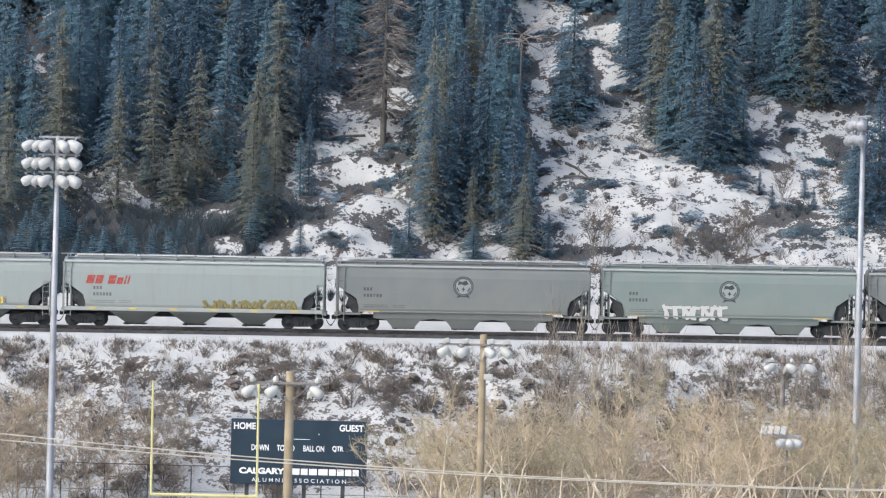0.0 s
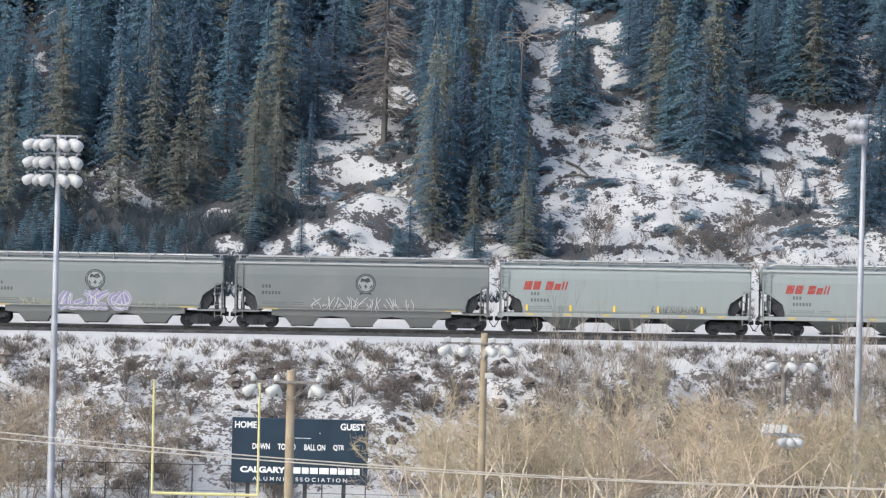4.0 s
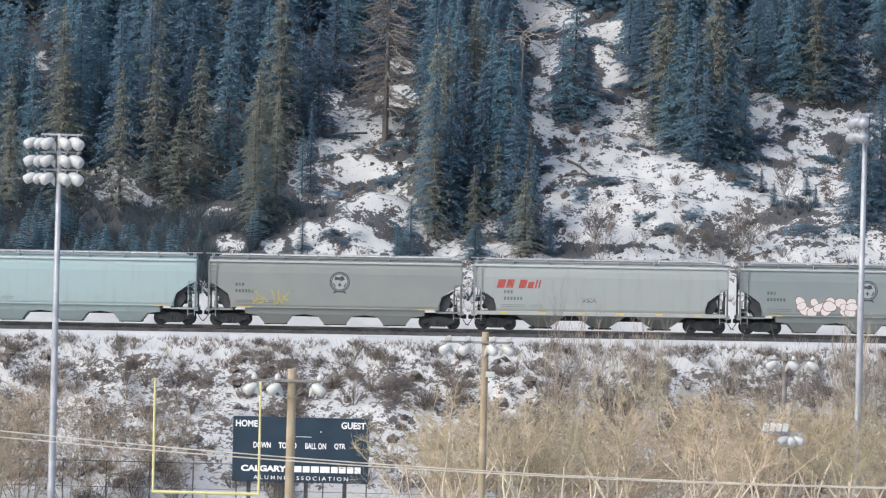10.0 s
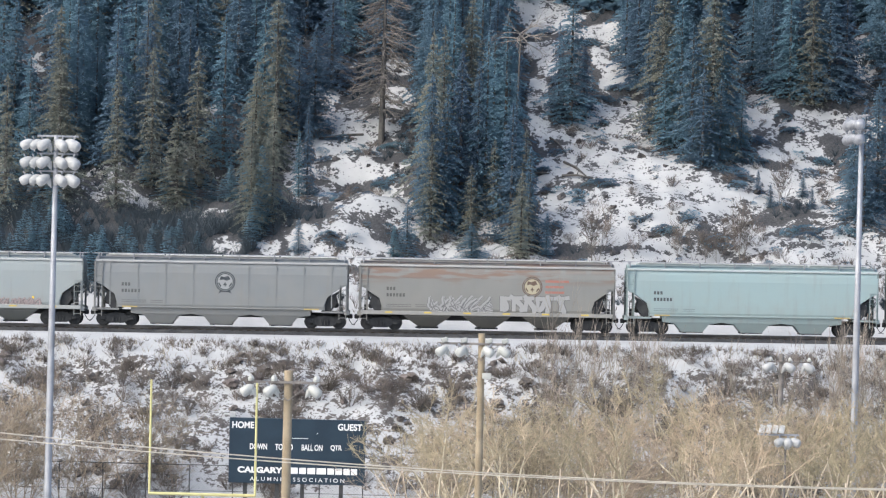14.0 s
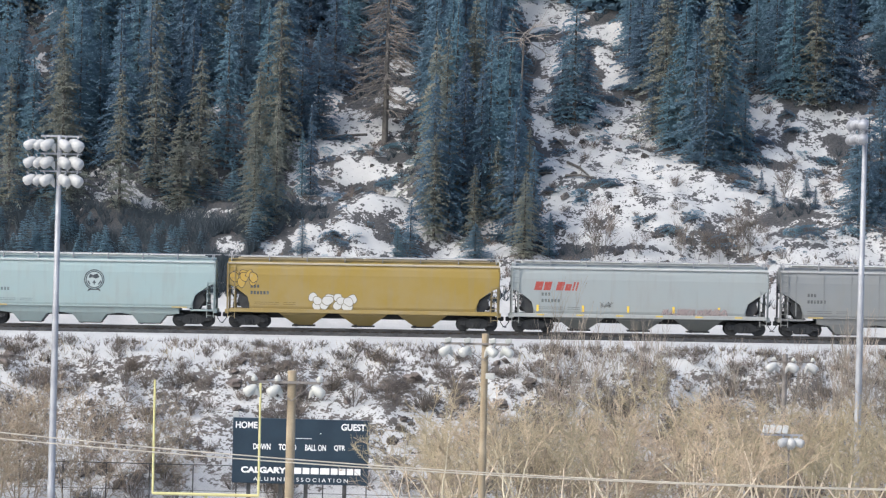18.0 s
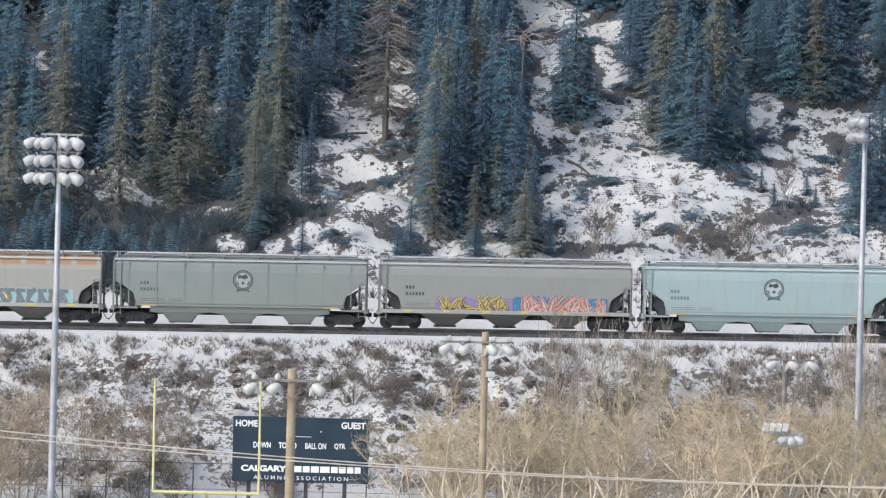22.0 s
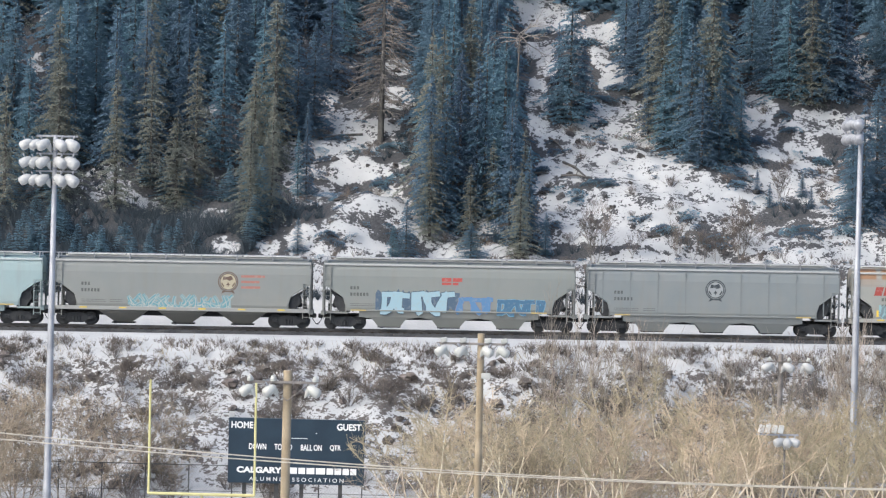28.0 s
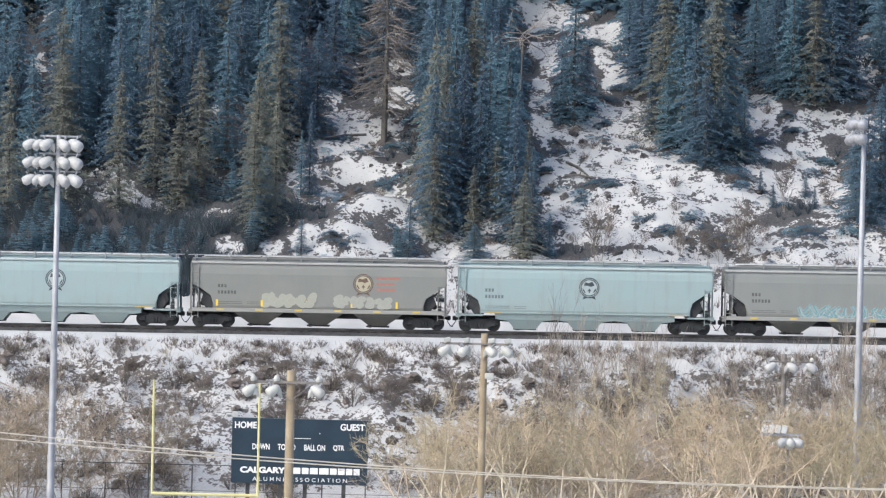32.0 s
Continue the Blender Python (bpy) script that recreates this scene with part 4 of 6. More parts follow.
    if emblem is not None:
        cream = mark == "long"
        if cream:
            put("emblem_field", emblem_field, SPRAY, pose(emblem, y + 0.002, 2.98), (0.40, 0.36, 0.26), k="")
        else:
            put("emblem_field", emblem_field, SPRAY, pose(emblem, y + 0.002, 2.98), tuple(0.15 + 0.75 * c for c in tone), k="")
        put("emblem", emblem_marks, SPRAY, pose(emblem, y, 2.98), (0.12, 0.08, 0.06) if cream else (0.035, 0.045, 0.055), k="")
    if mark == "red":
        for bx, bw, bh in RED_BLOCKS:
            put("wordmark_block", lambda: bars([(0, bw, 0, bh)], 0.25), SPRAY, pose(-h + 1.45 + bx, y, 2.78), (0.32, 0.055, 0.045), k=f":{bw}{bh}")
    if mark == "long":
        for dz, ln in ((0.72, 1.55), (0.36, 1.2), (0.0, 1.25)):
            put("wordmark_bar", lambda: bars([(0, ln, 0, 0.15)]), SPRAY, pose(emblem + 0.85, y, 2.55 + dz), (0.36, 0.16, 0.13), k=f":{ln}", label="faded red bar of lettering")
    if mark == "block":
        for x0, x1, z0, z1 in ((-0.68, -0.06, 0.22, 0.46), (-0.68, -0.06, 0, 0.16), (0.04, 0.66, 0.22, 0.46), (0.04, 0.4, 0, 0.16)):
            put("wordmark_block", lambda: bars([(0, x1 - x0, 0, z1 - z0)]), SPRAY, pose(0.2 + x0, y, 3.0 + z0), (0.40, 0.07, 0.06), k=f":{x1 - x0:.2f}{z1 - z0:.2f}b")
    big = mark == "bars"
    mx, mz = -h + (1.75 if sill != "gold" else 1.5) + (0.2 if mark == "red" else 0), 2.2 if mark != "red" else 2.0
    ink = (0.05, 0.06, 0.07) if big else tuple(c * 0.42 for c in tone)
    for dz, count in ((0.42, 3), (0.0, 6)):
        for i in range(count):
            put("lettering_bar", lambda: bars([(0, 0.14, 0, 0.21)]), SPRAY, pose(mx + 0.21 * i, y, mz + dz), ink, k="")
    for dx, ln in ((0, 1.6), (1.9, 0.8)):
        for dz in (0, 0.12):
            put("data_line", lambda: bars([(0, ln, 0, 0.03)]), SPRAY, pose(-h + 1.75 + dx, y, 1.55 + dz), tuple(c * 0.5 for c in tone), k=f":{ln}")
    rnd = random.Random(n)
    if sill == "slim":
        for x in (-h + 2.3, h - 2.3):
            put("yellow_marker", lambda: bars([(-0.5, 0.5, 0, 0.09)]), SPRAY, pose(x, SIDE - 0.056, 1.22), (0.42, 0.33, 0.13), k="wide")
    elif sill == "broad":
        for i in range(6):
            put("yellow_marker", lambda: bars([(-0.24, 0.24, 0, 0.1)]), SPRAY, pose(-h + 1.9 + i * (2 * h - 3.8) / 5, SIDE - 0.105, 1.13), (0.56, 0.42, 0.08), k="small")
        if n in (4, 13, 18, 23):
            for i in range(5):
                put("yellow_marker", lambda: bars([(-0.07, 0.07, 0, 0.42)]), SPRAY, pose(-h + 1.7 + i * (2 * h - 4) / 4.3, SIDE - 0.018, 1.4), (0.75, 0.52, 0.05), k="upright")
    for i, (x0, x1, z0, z1, style, c1, c2, c3) in enumerate(pieces):
        c1, c2, c3 = (c and tuple(0.68 * v for v in c) for c in (c1, c2, c3))
        letters, cloud = spray_shapes(x0, x1, z0, z1, style, n * 10 + i)
        if c3 and cloud.v:
            part("graffiti_ground", cloud, SPRAY, car, "", pose(0, SIDE - 0.006 - 0.0015 * i, 0), c3)
        for k, (fill, line, accent) in enumerate(letters):
            part("graffiti_outline", line, SPRAY, car, "", pose(0, SIDE - 0.011 - 0.0004 * k, 0), c2)
            part("graffiti_fill", fill, SPRAY, car, "", pose(0, SIDE - 0.016 - 0.0004 * k, 0), c1)
            if accent.v:
                part("graffiti_accent", accent, SPRAY, car, "", pose(0, SIDE - 0.025, 0), c2)
    return car


cars = []
behind = 27.53          # where the first coupling stands at the start
spot = behind + TRAIN[0][2] / 2
for i, spec in enumerate(TRAIN):
    if i:
        spot -= (TRAIN[i - 1][2] + spec[2]) / 2
    cars.append((hopper_car(i, spec), spot))


def travelled(t):
    """Metres that the train has gone; it slows a little."""
    u = t / 32
    return (9954.3 * u - 561.9 * u ** 2 + 535.1 * u ** 3 - 261.7 * u ** 4) / 27.08


def motions():
    tilt = -math.degrees(math.atan(GRADE))
    for car, x0 in cars:
        rows = []
        for t in range(33):
            x = x0 + travelled(t)
            rows.append((float(t), pose(x, RAIL_Y, rail_z(x), 0, tilt, 0)))
        walk(car, rows)

# ---- spruces and other plants ----


def spruce_meshes(seed, height=10.0, radius=1.7, ragged=0.25, dense=1.0, droop=0.35, fine=0.13, lush=1.45):
    """Trunk and crown of a spruce: whorls of drooping boughs, each with many small sprays of needles."""
    rnd = random.Random(seed)
    trunk, crown = Geo(), Geo()
    trunk.tube((0, 0, -0.6), (0, 0, height * 0.5), height * 0.012, height * 0.008, 7)
    trunk.tube((0, 0, height * 0.5), (0, 0, height), height * 0.008, 0.012, 6)
    z = height * 0.035
    while z < height * 0.985:
        f = 1 - z / height
        reach = radius * (f ** 0.9) * (1 - 0.12 * max(0, f - 0.85) / 0.15) * rnd.uniform(0.85, 1.12)
        n = max(4, int((6 + 5 * f) * dense))
        a0 = rnd.uniform(0, 6.3)
        for k in range(n):
            if rnd.random() < 0.06 + ragged * 0.25:
                continue
            a = a0 + 2 * math.pi * k / n + rnd.uniform(-0.3, 0.3)
            r = reach * rnd.uniform(1 - ragged * 1.6, 1 + ragged) + 0.06
            ca, sa = math.cos(a), math.sin(a)
            zz = z + rnd.uniform(-0.14, 0.14)
            m = max(3, int(lush * r / fine))
            for i in range(m):
                t = (i + rnd.random()) / m
                d, side = r * t, rnd.uniform(-1, 1) * (0.05 + 0.30 * (r - r * t) ** 0.7)
                zc = zz - droop * r * t * t + 0.10 * r * t + rnd.uniform(-0.07, 0.07) - 0.2 * abs(side)
                bx, by = ca * d - sa * side, sa * d + ca * side
                w, ln = fine * rnd.uniform(0.45, 1.1), fine * rnd.uniform(1.2, 2.6)
                swing = rnd.uniform(-0.9, 0.9)
                tx, ty = math.cos(a + swing), math.sin(a + swing)
                roll = rnd.uniform(-1.5, 1.5)
                c, h = w * math.cos(roll), w * math.sin(roll)
                crown.add([(bx - ty * c, by + tx * c, zc - 0.04 + h), (bx + ty * c, by - tx * c, zc - 0.04 - h), (bx + tx * ln, by + ty * ln, zc - rnd.uniform(-0.02, 0.14))], [(0, 1, 2)])
        z += (0.20 + 0.20 * f) * rnd.uniform(0.8, 1.2) / max(dense, 0.6)
    for k in range(5):
        a = rnd.uniform(0, 6.3)
        crown.add([(0.05 * math.cos(a), 0.05 * math.sin(a), height * 0.97), (0.1 * math.cos(a + 2), 0.1 * math.sin(a + 2), height * 0.955), (0, 0, height + 0.12)], [(0, 1, 2)])
    return trunk, crown


def branching(rnd, wood, twig, p, d, length, r, depth, bend=0.35, up=0.15, fork=(2, 4), sides=4, thin=0.009, spreading=0.75, short=None):
    """Limbs that fork into twigs; the last two orders go into the twig mesh."""
    segs = 3 if depth > 1 else 2
    q, dr = Vector(p), Vector(d).normalized()
    nodes = [(q.copy(), dr.copy())]
    for i in range(segs):
        dr = (dr + Vector((rnd.uniform(-bend, bend), rnd.uniform(-bend, bend), rnd.uniform(-bend, bend) * 0.6 + up)) * 0.6).normalized()
        e = q + dr * (length / segs)
        q = e
        nodes.append((q.copy(), dr.copy()))
    (wood if depth > 1 else twig).chain([b for b, _ in nodes], [max(r * (1 - 0.5 * i / segs), thin) for i in range(segs + 1)], sides if depth > 1 else 3)
    if depth <= 0:
        return
    lo, hi = (0.5, 0.8) if depth > 2 or short is None else short
    for k in range(rnd.randint(*fork) + (2 if short and depth <= 2 else 0)):
        b, bd = nodes[rnd.randint(1, len(nodes) - 1)]
        out = (bd + Vector((rnd.uniform(-1, 1), rnd.uniform(-1, 1), rnd.uniform(-0.45, 0.55))) * spreading).normalized()
        branching(rnd, wood, twig, b, out, length * rnd.uniform(lo, hi), r * 0.55, depth - 1, bend, up, fork, sides, thin, spreading, short)


def willow_meshes(seed, height=5.0, stems=9, lean=0.45, depth=3, r=0.045, up=0.2, fork=(3, 4), spreading=0.75, thin=0.009, short=None):
    rnd = random.Random(seed)
    wood, twig = Geo(), Geo()
    for s in range(stems):
        a = rnd.uniform(0, 6.3)
        d = (math.cos(a) * rnd.uniform(0.1, lean), math.sin(a) * rnd.uniform(0.1, lean), 1)
        base = (math.cos(a) * 0.2 * rnd.random(), math.sin(a) * 0.2 * rnd.random(), -0.3)
        branching(rnd, wood, twig, base, d, height * rnd.uniform(0.42, 0.6), r * rnd.uniform(0.7, 1.2), depth, 0.42, up, fork, 4, thin, spreading, short)
    top = max(v[2] for v in wood.v + twig.v)
    for g in (wood, twig):
        g.v = [(x * height / top, y * height / top, z * height / top) for x, y, z in g.v]
    return wood, twig


def dead_spruce(seed, height):
    rnd = random.Random(seed)
    trunk, boughs = Geo(), Geo()
    trunk.tube((0, 0, -0.8), (0.1, 0, height * 0.5), 0.26, 0.15, 9)
    trunk.tube((0.1, 0, height * 0.5), (0.05, 0, height), 0.15, 0.03, 8)
    z = height * 0.17
    while z < height * 0.98:
        f = 1 - z / height
        for k in range(5):
            a = rnd.uniform(0, 6.3)
            r = (0.6 + 2.4 * f ** 0.6) * rnd.uniform(0.5, 1.1)
            pts = [(0.08, 0, z)]
            for i in range(1, 6):
                t = i / 5
                pts.append((0.08 + math.cos(a) * r * t, math.sin(a) * r * t, z - 0.25 * r * t * t + rnd.uniform(-0.08, 0.08)))
            for p, q in zip(pts, pts[1:]):
                boughs.tube(p, q, 0.028, 0.02, 4, False)
            for i in range(1, 6):
                for s in range(5):
                    p = Vector(pts[i])
                    d = Vector((math.cos(a) + rnd.uniform(-1, 1), math.sin(a) + rnd.uniform(-1, 1), rnd.uniform(-1.1, 0.25))) * rnd.uniform(0.18, 0.45)
                    boughs.tube(p, p + d, 0.014, 0.006, 3, False)
        z += 0.27
    return trunk, boughs


def stand(name, meshes, mats, parts, x, y, size, label, category, group, spin=None, sink=0.0, lean=0.0):
    """Plants one tree or shrub on the ground."""
    m = pose(x, y, float(land(x, y)) - sink, lean, 0, random.uniform(0, 360) if spin is None else spin)
    root = thing(name, label, category, group, at=m)
    for pn, me, mat in zip(parts, meshes, mats):
        ob = part(pn, me, mat, root)
        ob.scale = size if isinstance(size, tuple) else (size,) * 3
    return root


def as_meshes(geos, mats, name):
    return [g.mesh(name, m) for g, m in zip(geos, mats)]


SPRUCES = [as_meshes(spruce_meshes(s, 10.0, r, g, d, w, 0.075, 2.15), (BARK, NEEDLES), "spruce") for s, r, g, d, w in ((1, 2.0, 0.25, 1.0, 0.40), (2, 1.8, 0.32, 0.95, 0.44), (3, 2.3, 0.28, 1.0, 0.38), (4, 1.6, 0.32, 0.9, 0.46))]
SPRUCES_PALE = [as_meshes(spruce_meshes(s, 10.0, r, g, d, w, 0.07, 2.5), (BARK, NEEDLES_PALE), "spruce") for s, r, g, d, w in ((11, 1.8, 0.36, 0.9, 0.44), (12, 2.0, 0.34, 0.9, 0.46), (13, 1.6, 0.38, 0.85, 0.48))]

SPRUCE_FAR = spruce_meshes(22, 10.0, 1.7, 0.25, 0.8, 0.4, 0.34)[1].mesh("spruce", NEEDLES)
SPRUCE_YOUNG = spruce_meshes(23, 10.0, 1.5, 0.3, 0.6, 0.4, 0.13, 1.6)[1].mesh("spruce", NEEDLES)


def spruce(x, y, height, kind="dark", wide=1.0, label=""):
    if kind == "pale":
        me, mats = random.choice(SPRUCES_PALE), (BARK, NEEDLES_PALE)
    else:
        me, mats = random.choice(SPRUCES), (BARK, NEEDLES)
    s = height / 10
    w = 1.12 * wide * s ** 0.7
    tall = "tall" if height > 9.5 else "small" if height < 5.5 else "slender"
    label = label or (f"{tall} spruce painted in a sunlit olive tone on the hill" if kind == "pale" else f"{tall} dark green spruce on the snowy hill")
    return stand("spruce_tree", me, mats, ("trunk", "crown"), x, y, (w, w, s), label, "tree", "spruces on the hill", sink=0.1)


# the trees that stand out: x, y, height, breadth
OLIVE = [(-30.8, 296.7, 10.1, 1), (-27.1, 297.2, 10.7, 1.15), (-23, 296.8, 9.9, 0.8), (-18.8, 298.1, 7.4, 1.1), (-17.7, 301.8, 10, 0.9), (-13.4, 294.4, 8.4, 0.8), (-11.9, 295.4, 9, 0.62),
         (-13.5, 301.9, 9, 0.8), (-0.8, 295.4, 7.5, 0.9), (0.9, 299.5, 5, 0.7), (2, 294.2, 5.8, 0.95), (5.8, 296.6, 7, 0.8), (5.5, 292.2, 6.1, 0.9), (-0.9, 298.6, 13.2, 0.75),
         (-0.1, 300.9, 12.1, 0.8), (3.6, 298.1, 5.9, 0.8), (15.9, 309, 12.6, 0.85), (19.4, 306, 14.2, 0.9), (27.2, 312.9, 10.3, 0.9), (-20.8, 300.2, 9.9, 0.85), (-12.2, 305, 13.5, 0.9)]
DARK_WEST = [(-15.9, 304.2, 11.1, 1), (-9.5, 308.7, 8.3, 1), (-10.7, 308, 7.8, 0.9), (-8.5, 314.2, 9.3, 1), (-9.7, 300.8, 6.7, 0.55), (-10.3, 300.4, 4.8, 0.6)]
DARK_MIDDLE = [(5.1, 300.3, 9.4, 0.7), (-0.9, 296.2, 11.1, 0.8), (2.4, 298.6, 11.4, 0.7), (4.4, 302.8, 12.4, 1), (3, 298.9, 13, 0.9), (1.2, 299.2, 11.6, 0.9), (0.2, 297, 10.4, 0.9),
               (4.8, 295.3, 9.9, 1), (6.1, 294.1, 7.1, 0.9), (-1, 307.9, 11.6, 0.9)]
DARK_EAST = [(9.3, 311, 10.1, 1.15), (8.4, 312.1, 6.9, 0.8), (10.3, 312.6, 5.4, 0.8), (14.4, 316.6, 8.9, 1), (15.2, 315.5, 8.9, 1), (17.2, 307.8, 11.2, 1), (17.9, 305.3, 10, 1.1),
             (19.9, 306.3, 11.9, 0.85), (21.5, 305, 5.6, 0.75), (16.1, 307.7, 6.3, 1), (15, 309.3, 4.6, 0.8), (18.6, 303.3, 7.1, 1.1), (19.9, 304.1, 6.2, 1), (25.6, 313.7, 9.6, 1),
             (28.5, 313.4, 9.2, 1), (29.8, 313.9, 8.5, 1), (24.4, 315.1, 8.7, 1), (29.6, 296.1, 8.9, 0.9), (29, 297.7, 6.4, 0.9), (30.8, 299.1, 9.2, 0.9), (13.6, 318.7, 7.2, 1)]
DARK = DARK_WEST + DARK_MIDDLE + DARK_EAST
# young spruces on the open snow
YOUNG = [(-2.4, 292.7, 4.2, 0.9), (2.1, 291.9, 2.7, 1.15), (23.3, 299.7, 1.7, 0.6), (25.8, 302, 1.7, 0.6), (26.2, 299, 1.7, 0.6), (-3.3, 292.6, 2.2, 0.6), (22.5, 301.2, 1.8, 0.6),
         (7.3, 293.1, 3.1, 0.6), (-9.9, 292.1, 2.5, 0.8)]
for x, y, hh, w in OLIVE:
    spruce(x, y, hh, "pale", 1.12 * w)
for x, y, hh, w in DARK:
    spruce(x, y, hh, "dark", 1.1 * w)
for x, y, hh, w in YOUNG:
    spruce(x, y, hh, "dark", 1.3 * w, "young blue-green spruce standing in snow")

# the forest: it keeps off the open snow, and off the ground just below so the camera sees that snow
forest = random.Random(5)
taken = [(x, y) for x, y, _, _ in OLIVE + DARK]
tries = 0
far = []
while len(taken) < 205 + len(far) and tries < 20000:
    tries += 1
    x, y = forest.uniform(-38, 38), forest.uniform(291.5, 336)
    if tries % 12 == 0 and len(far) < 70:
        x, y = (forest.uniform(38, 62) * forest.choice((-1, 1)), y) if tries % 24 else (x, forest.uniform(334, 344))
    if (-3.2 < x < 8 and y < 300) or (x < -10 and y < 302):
        continue            # a fringe of lighter trees stands here, left unhidden from the camera
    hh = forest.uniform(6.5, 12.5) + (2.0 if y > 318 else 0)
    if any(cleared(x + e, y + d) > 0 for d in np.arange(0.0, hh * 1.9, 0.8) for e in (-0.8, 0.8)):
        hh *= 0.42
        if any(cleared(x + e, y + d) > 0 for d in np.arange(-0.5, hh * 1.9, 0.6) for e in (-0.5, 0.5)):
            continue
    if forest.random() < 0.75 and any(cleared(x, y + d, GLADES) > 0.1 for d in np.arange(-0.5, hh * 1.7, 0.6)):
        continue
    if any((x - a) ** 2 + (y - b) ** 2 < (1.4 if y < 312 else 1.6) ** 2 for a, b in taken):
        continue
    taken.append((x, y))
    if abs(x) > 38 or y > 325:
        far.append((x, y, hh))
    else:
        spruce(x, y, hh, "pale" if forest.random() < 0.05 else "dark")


def far_woods():
    """The spruces past the edge of the hill that is seen, as one mass."""
    pts, faces, n = [], [], 0
    for x, y, hh in far:
        me = SPRUCE_FAR
        co = np.empty(len(me.vertices) * 3)
        me.vertices.foreach_get("co", co)
        s = hh / 10
        co = co.reshape(-1, 3) * (s ** 0.75, s ** 0.75, s) + (x, y, float(land(x, y)) - 0.1)
        pts.append(co)
        faces += [tuple(n + i for i in p.vertices) for p in me.polygons]
        n += len(co)
    me = bpy.data.meshes.new("far_woods")
    me.from_pydata(np.concatenate(pts).tolist(), [], faces)
    me.materials.append(NEEDLES)
    tagged(new("far_woods", me), "dark spruce woods further along the hill", "woods", kind="stuff")


far_woods()


def undergrowth():
    """Brush on the forest floor, its dark blue-grey tone standing in for shade between the trees."""
    rnd = random.Random(15)
    g = Geo()
    for k in range(7000):
        x, y = rnd.uniform(-40, 40), 287.5 + 48 * rnd.random() ** 1.6
        if cleared(x, y) > -0.25:
            continue
        z = float(land(x, y)) - 0.1
        hh = rnd.uniform(0.3, 1.2)
        # taller brush added to darken the shaded left foot of the hill
        if k % 2 and x < -10:
            y, hh = rnd.uniform(287.5, 297), rnd.uniform(0.8, 2.2)
            z = float(land(x, y)) - 0.1
            if cleared(x, y, CLEARINGS + GLADES) > -0.4:
                continue
        for i in range(18):
            a, ln = rnd.uniform(0, 6.3), rnd.uniform(0.25, 0.6) * hh
            q = (x + math.cos(a) * ln, y + math.sin(a) * ln, z + hh * rnd.uniform(0.5, 1.0))
            w = 0.022
            g.add([(x - w, y, z), (x + w, y, z), q], [(0, 1, 2)])
    tagged(part("undergrowth", g, UNDERGROWTH), "dark leafless brush added for shade under the spruces", "undergrowth", kind="stuff")


undergrowth()


def far_side_brush():
    """Dry brush between the track and the hill."""
    rnd = random.Random(16)
    g = Geo()
    for k in range(900):
        x, y = rnd.uniform(-12, 40), rnd.uniform(286.5, 292)
        if noise.noise((x * 0.5, y * 0.5, 2.0)) < -0.12:
            continue
        z = float(land(x, y)) - 0.1
        hh = rnd.uniform(0.3, 1.1)
        for i in range(12):
            a, ln = rnd.uniform(0, 6.3), rnd.uniform(0.2, 0.6) * hh
            g.add([(x - 0.014, y, z), (x + 0.014, y, z), (x + math.cos(a) * ln, y + math.sin(a) * ln, z + hh * rnd.uniform(0.5, 1.0))], [(0, 1, 2)])
    tagged(part("far_side_brush", g, BROWN_TWIG), "dry brown brush on snow beyond the track", "brush", kind="stuff")


far_side_brush()


def thicket():
    """Young spruces that fill the forest floor."""
    rnd = random.Random(17)
    pts, faces, n, k = [], [], 0, 0
    me = SPRUCE_YOUNG
    co = np.empty(len(me.vertices) * 3)
    me.vertices.foreach_get("co", co)
    base = co.reshape(-1, 3)
    polys = [tuple(p.vertices) for p in me.polygons]
    while k < 230:
        x, y = (rnd.uniform(-38, 36), 290.2 + abs(rnd.gauss(0, 8))) if k % 3 else (rnd.uniform(-38, -10), rnd.uniform(288.5, 301))
        hh = rnd.uniform(0.8, 2.8) if k % 3 else rnd.uniform(1.2, 3.6)
        if any(cleared(x + e, y + d, CLEARINGS + GLADES) > -0.1 for d in np.arange(0, hh * 2, 0.7) for e in (-0.4, 0.4)):
            continue
        s, w = hh / 10, 0.36 * hh ** 0.5
        pts.append(base * (w, w, s) + (x, y, float(land(x, y)) - 0.1))
        faces += [tuple(n + i for i in p) for p in polys]
        n += len(base)
        k += 1
    mesh = bpy.data.meshes.new("thicket")
    mesh.from_pydata(np.concatenate(pts).tolist(), [], faces)
    mesh.materials.append(NEEDLES)
    tagged(new("spruce_thicket", mesh), "low dark thicket of young spruces", "thicket", kind="stuff")


thicket()

trunk, boughs = dead_spruce(3, 14.2)
dead = thing("dead_spruce_tree", "tall dead spruce with bare grey-brown boughs", "tree", at=pose(-4.6, 307.8, float(land(-4.6, 307.8)) - 0.1, 0, 0, 40))
part("trunk", trunk, BARK, dead)
part("crown", boughs, DEADWOOD, dead)


def gnarled_top():
    rnd = random.Random(8)
    wood, twig = Geo(), Geo()
    for k in range(13):
        a = 2 * math.pi * k / 13 + rnd.uniform(-0.2, 0.2)
        branching(rnd, wood, twig, (0.3, 0, 11.4 + rnd.uniform(-0.4, 0.3)), (math.cos(a), math.sin(a), rnd.uniform(-0.3, 1.0)), 1.6, 0.05, 2, 0.5, -0.2, (2, 4))
    root = thing("dead_tree", "gnarled pale dead tree top among spruces", "tree", at=pose(5.0, 301.5, float(land(5.0, 301.5))))
    part("trunk", Geo().tube((0, 0, -0.5), (0.3, 0, 11.6), 0.12, 0.06, 8), BARK, root)
    wood.add(twig.v, twig.f)
    part("crown", wood, DEADWOOD, root)


gnarled_top()

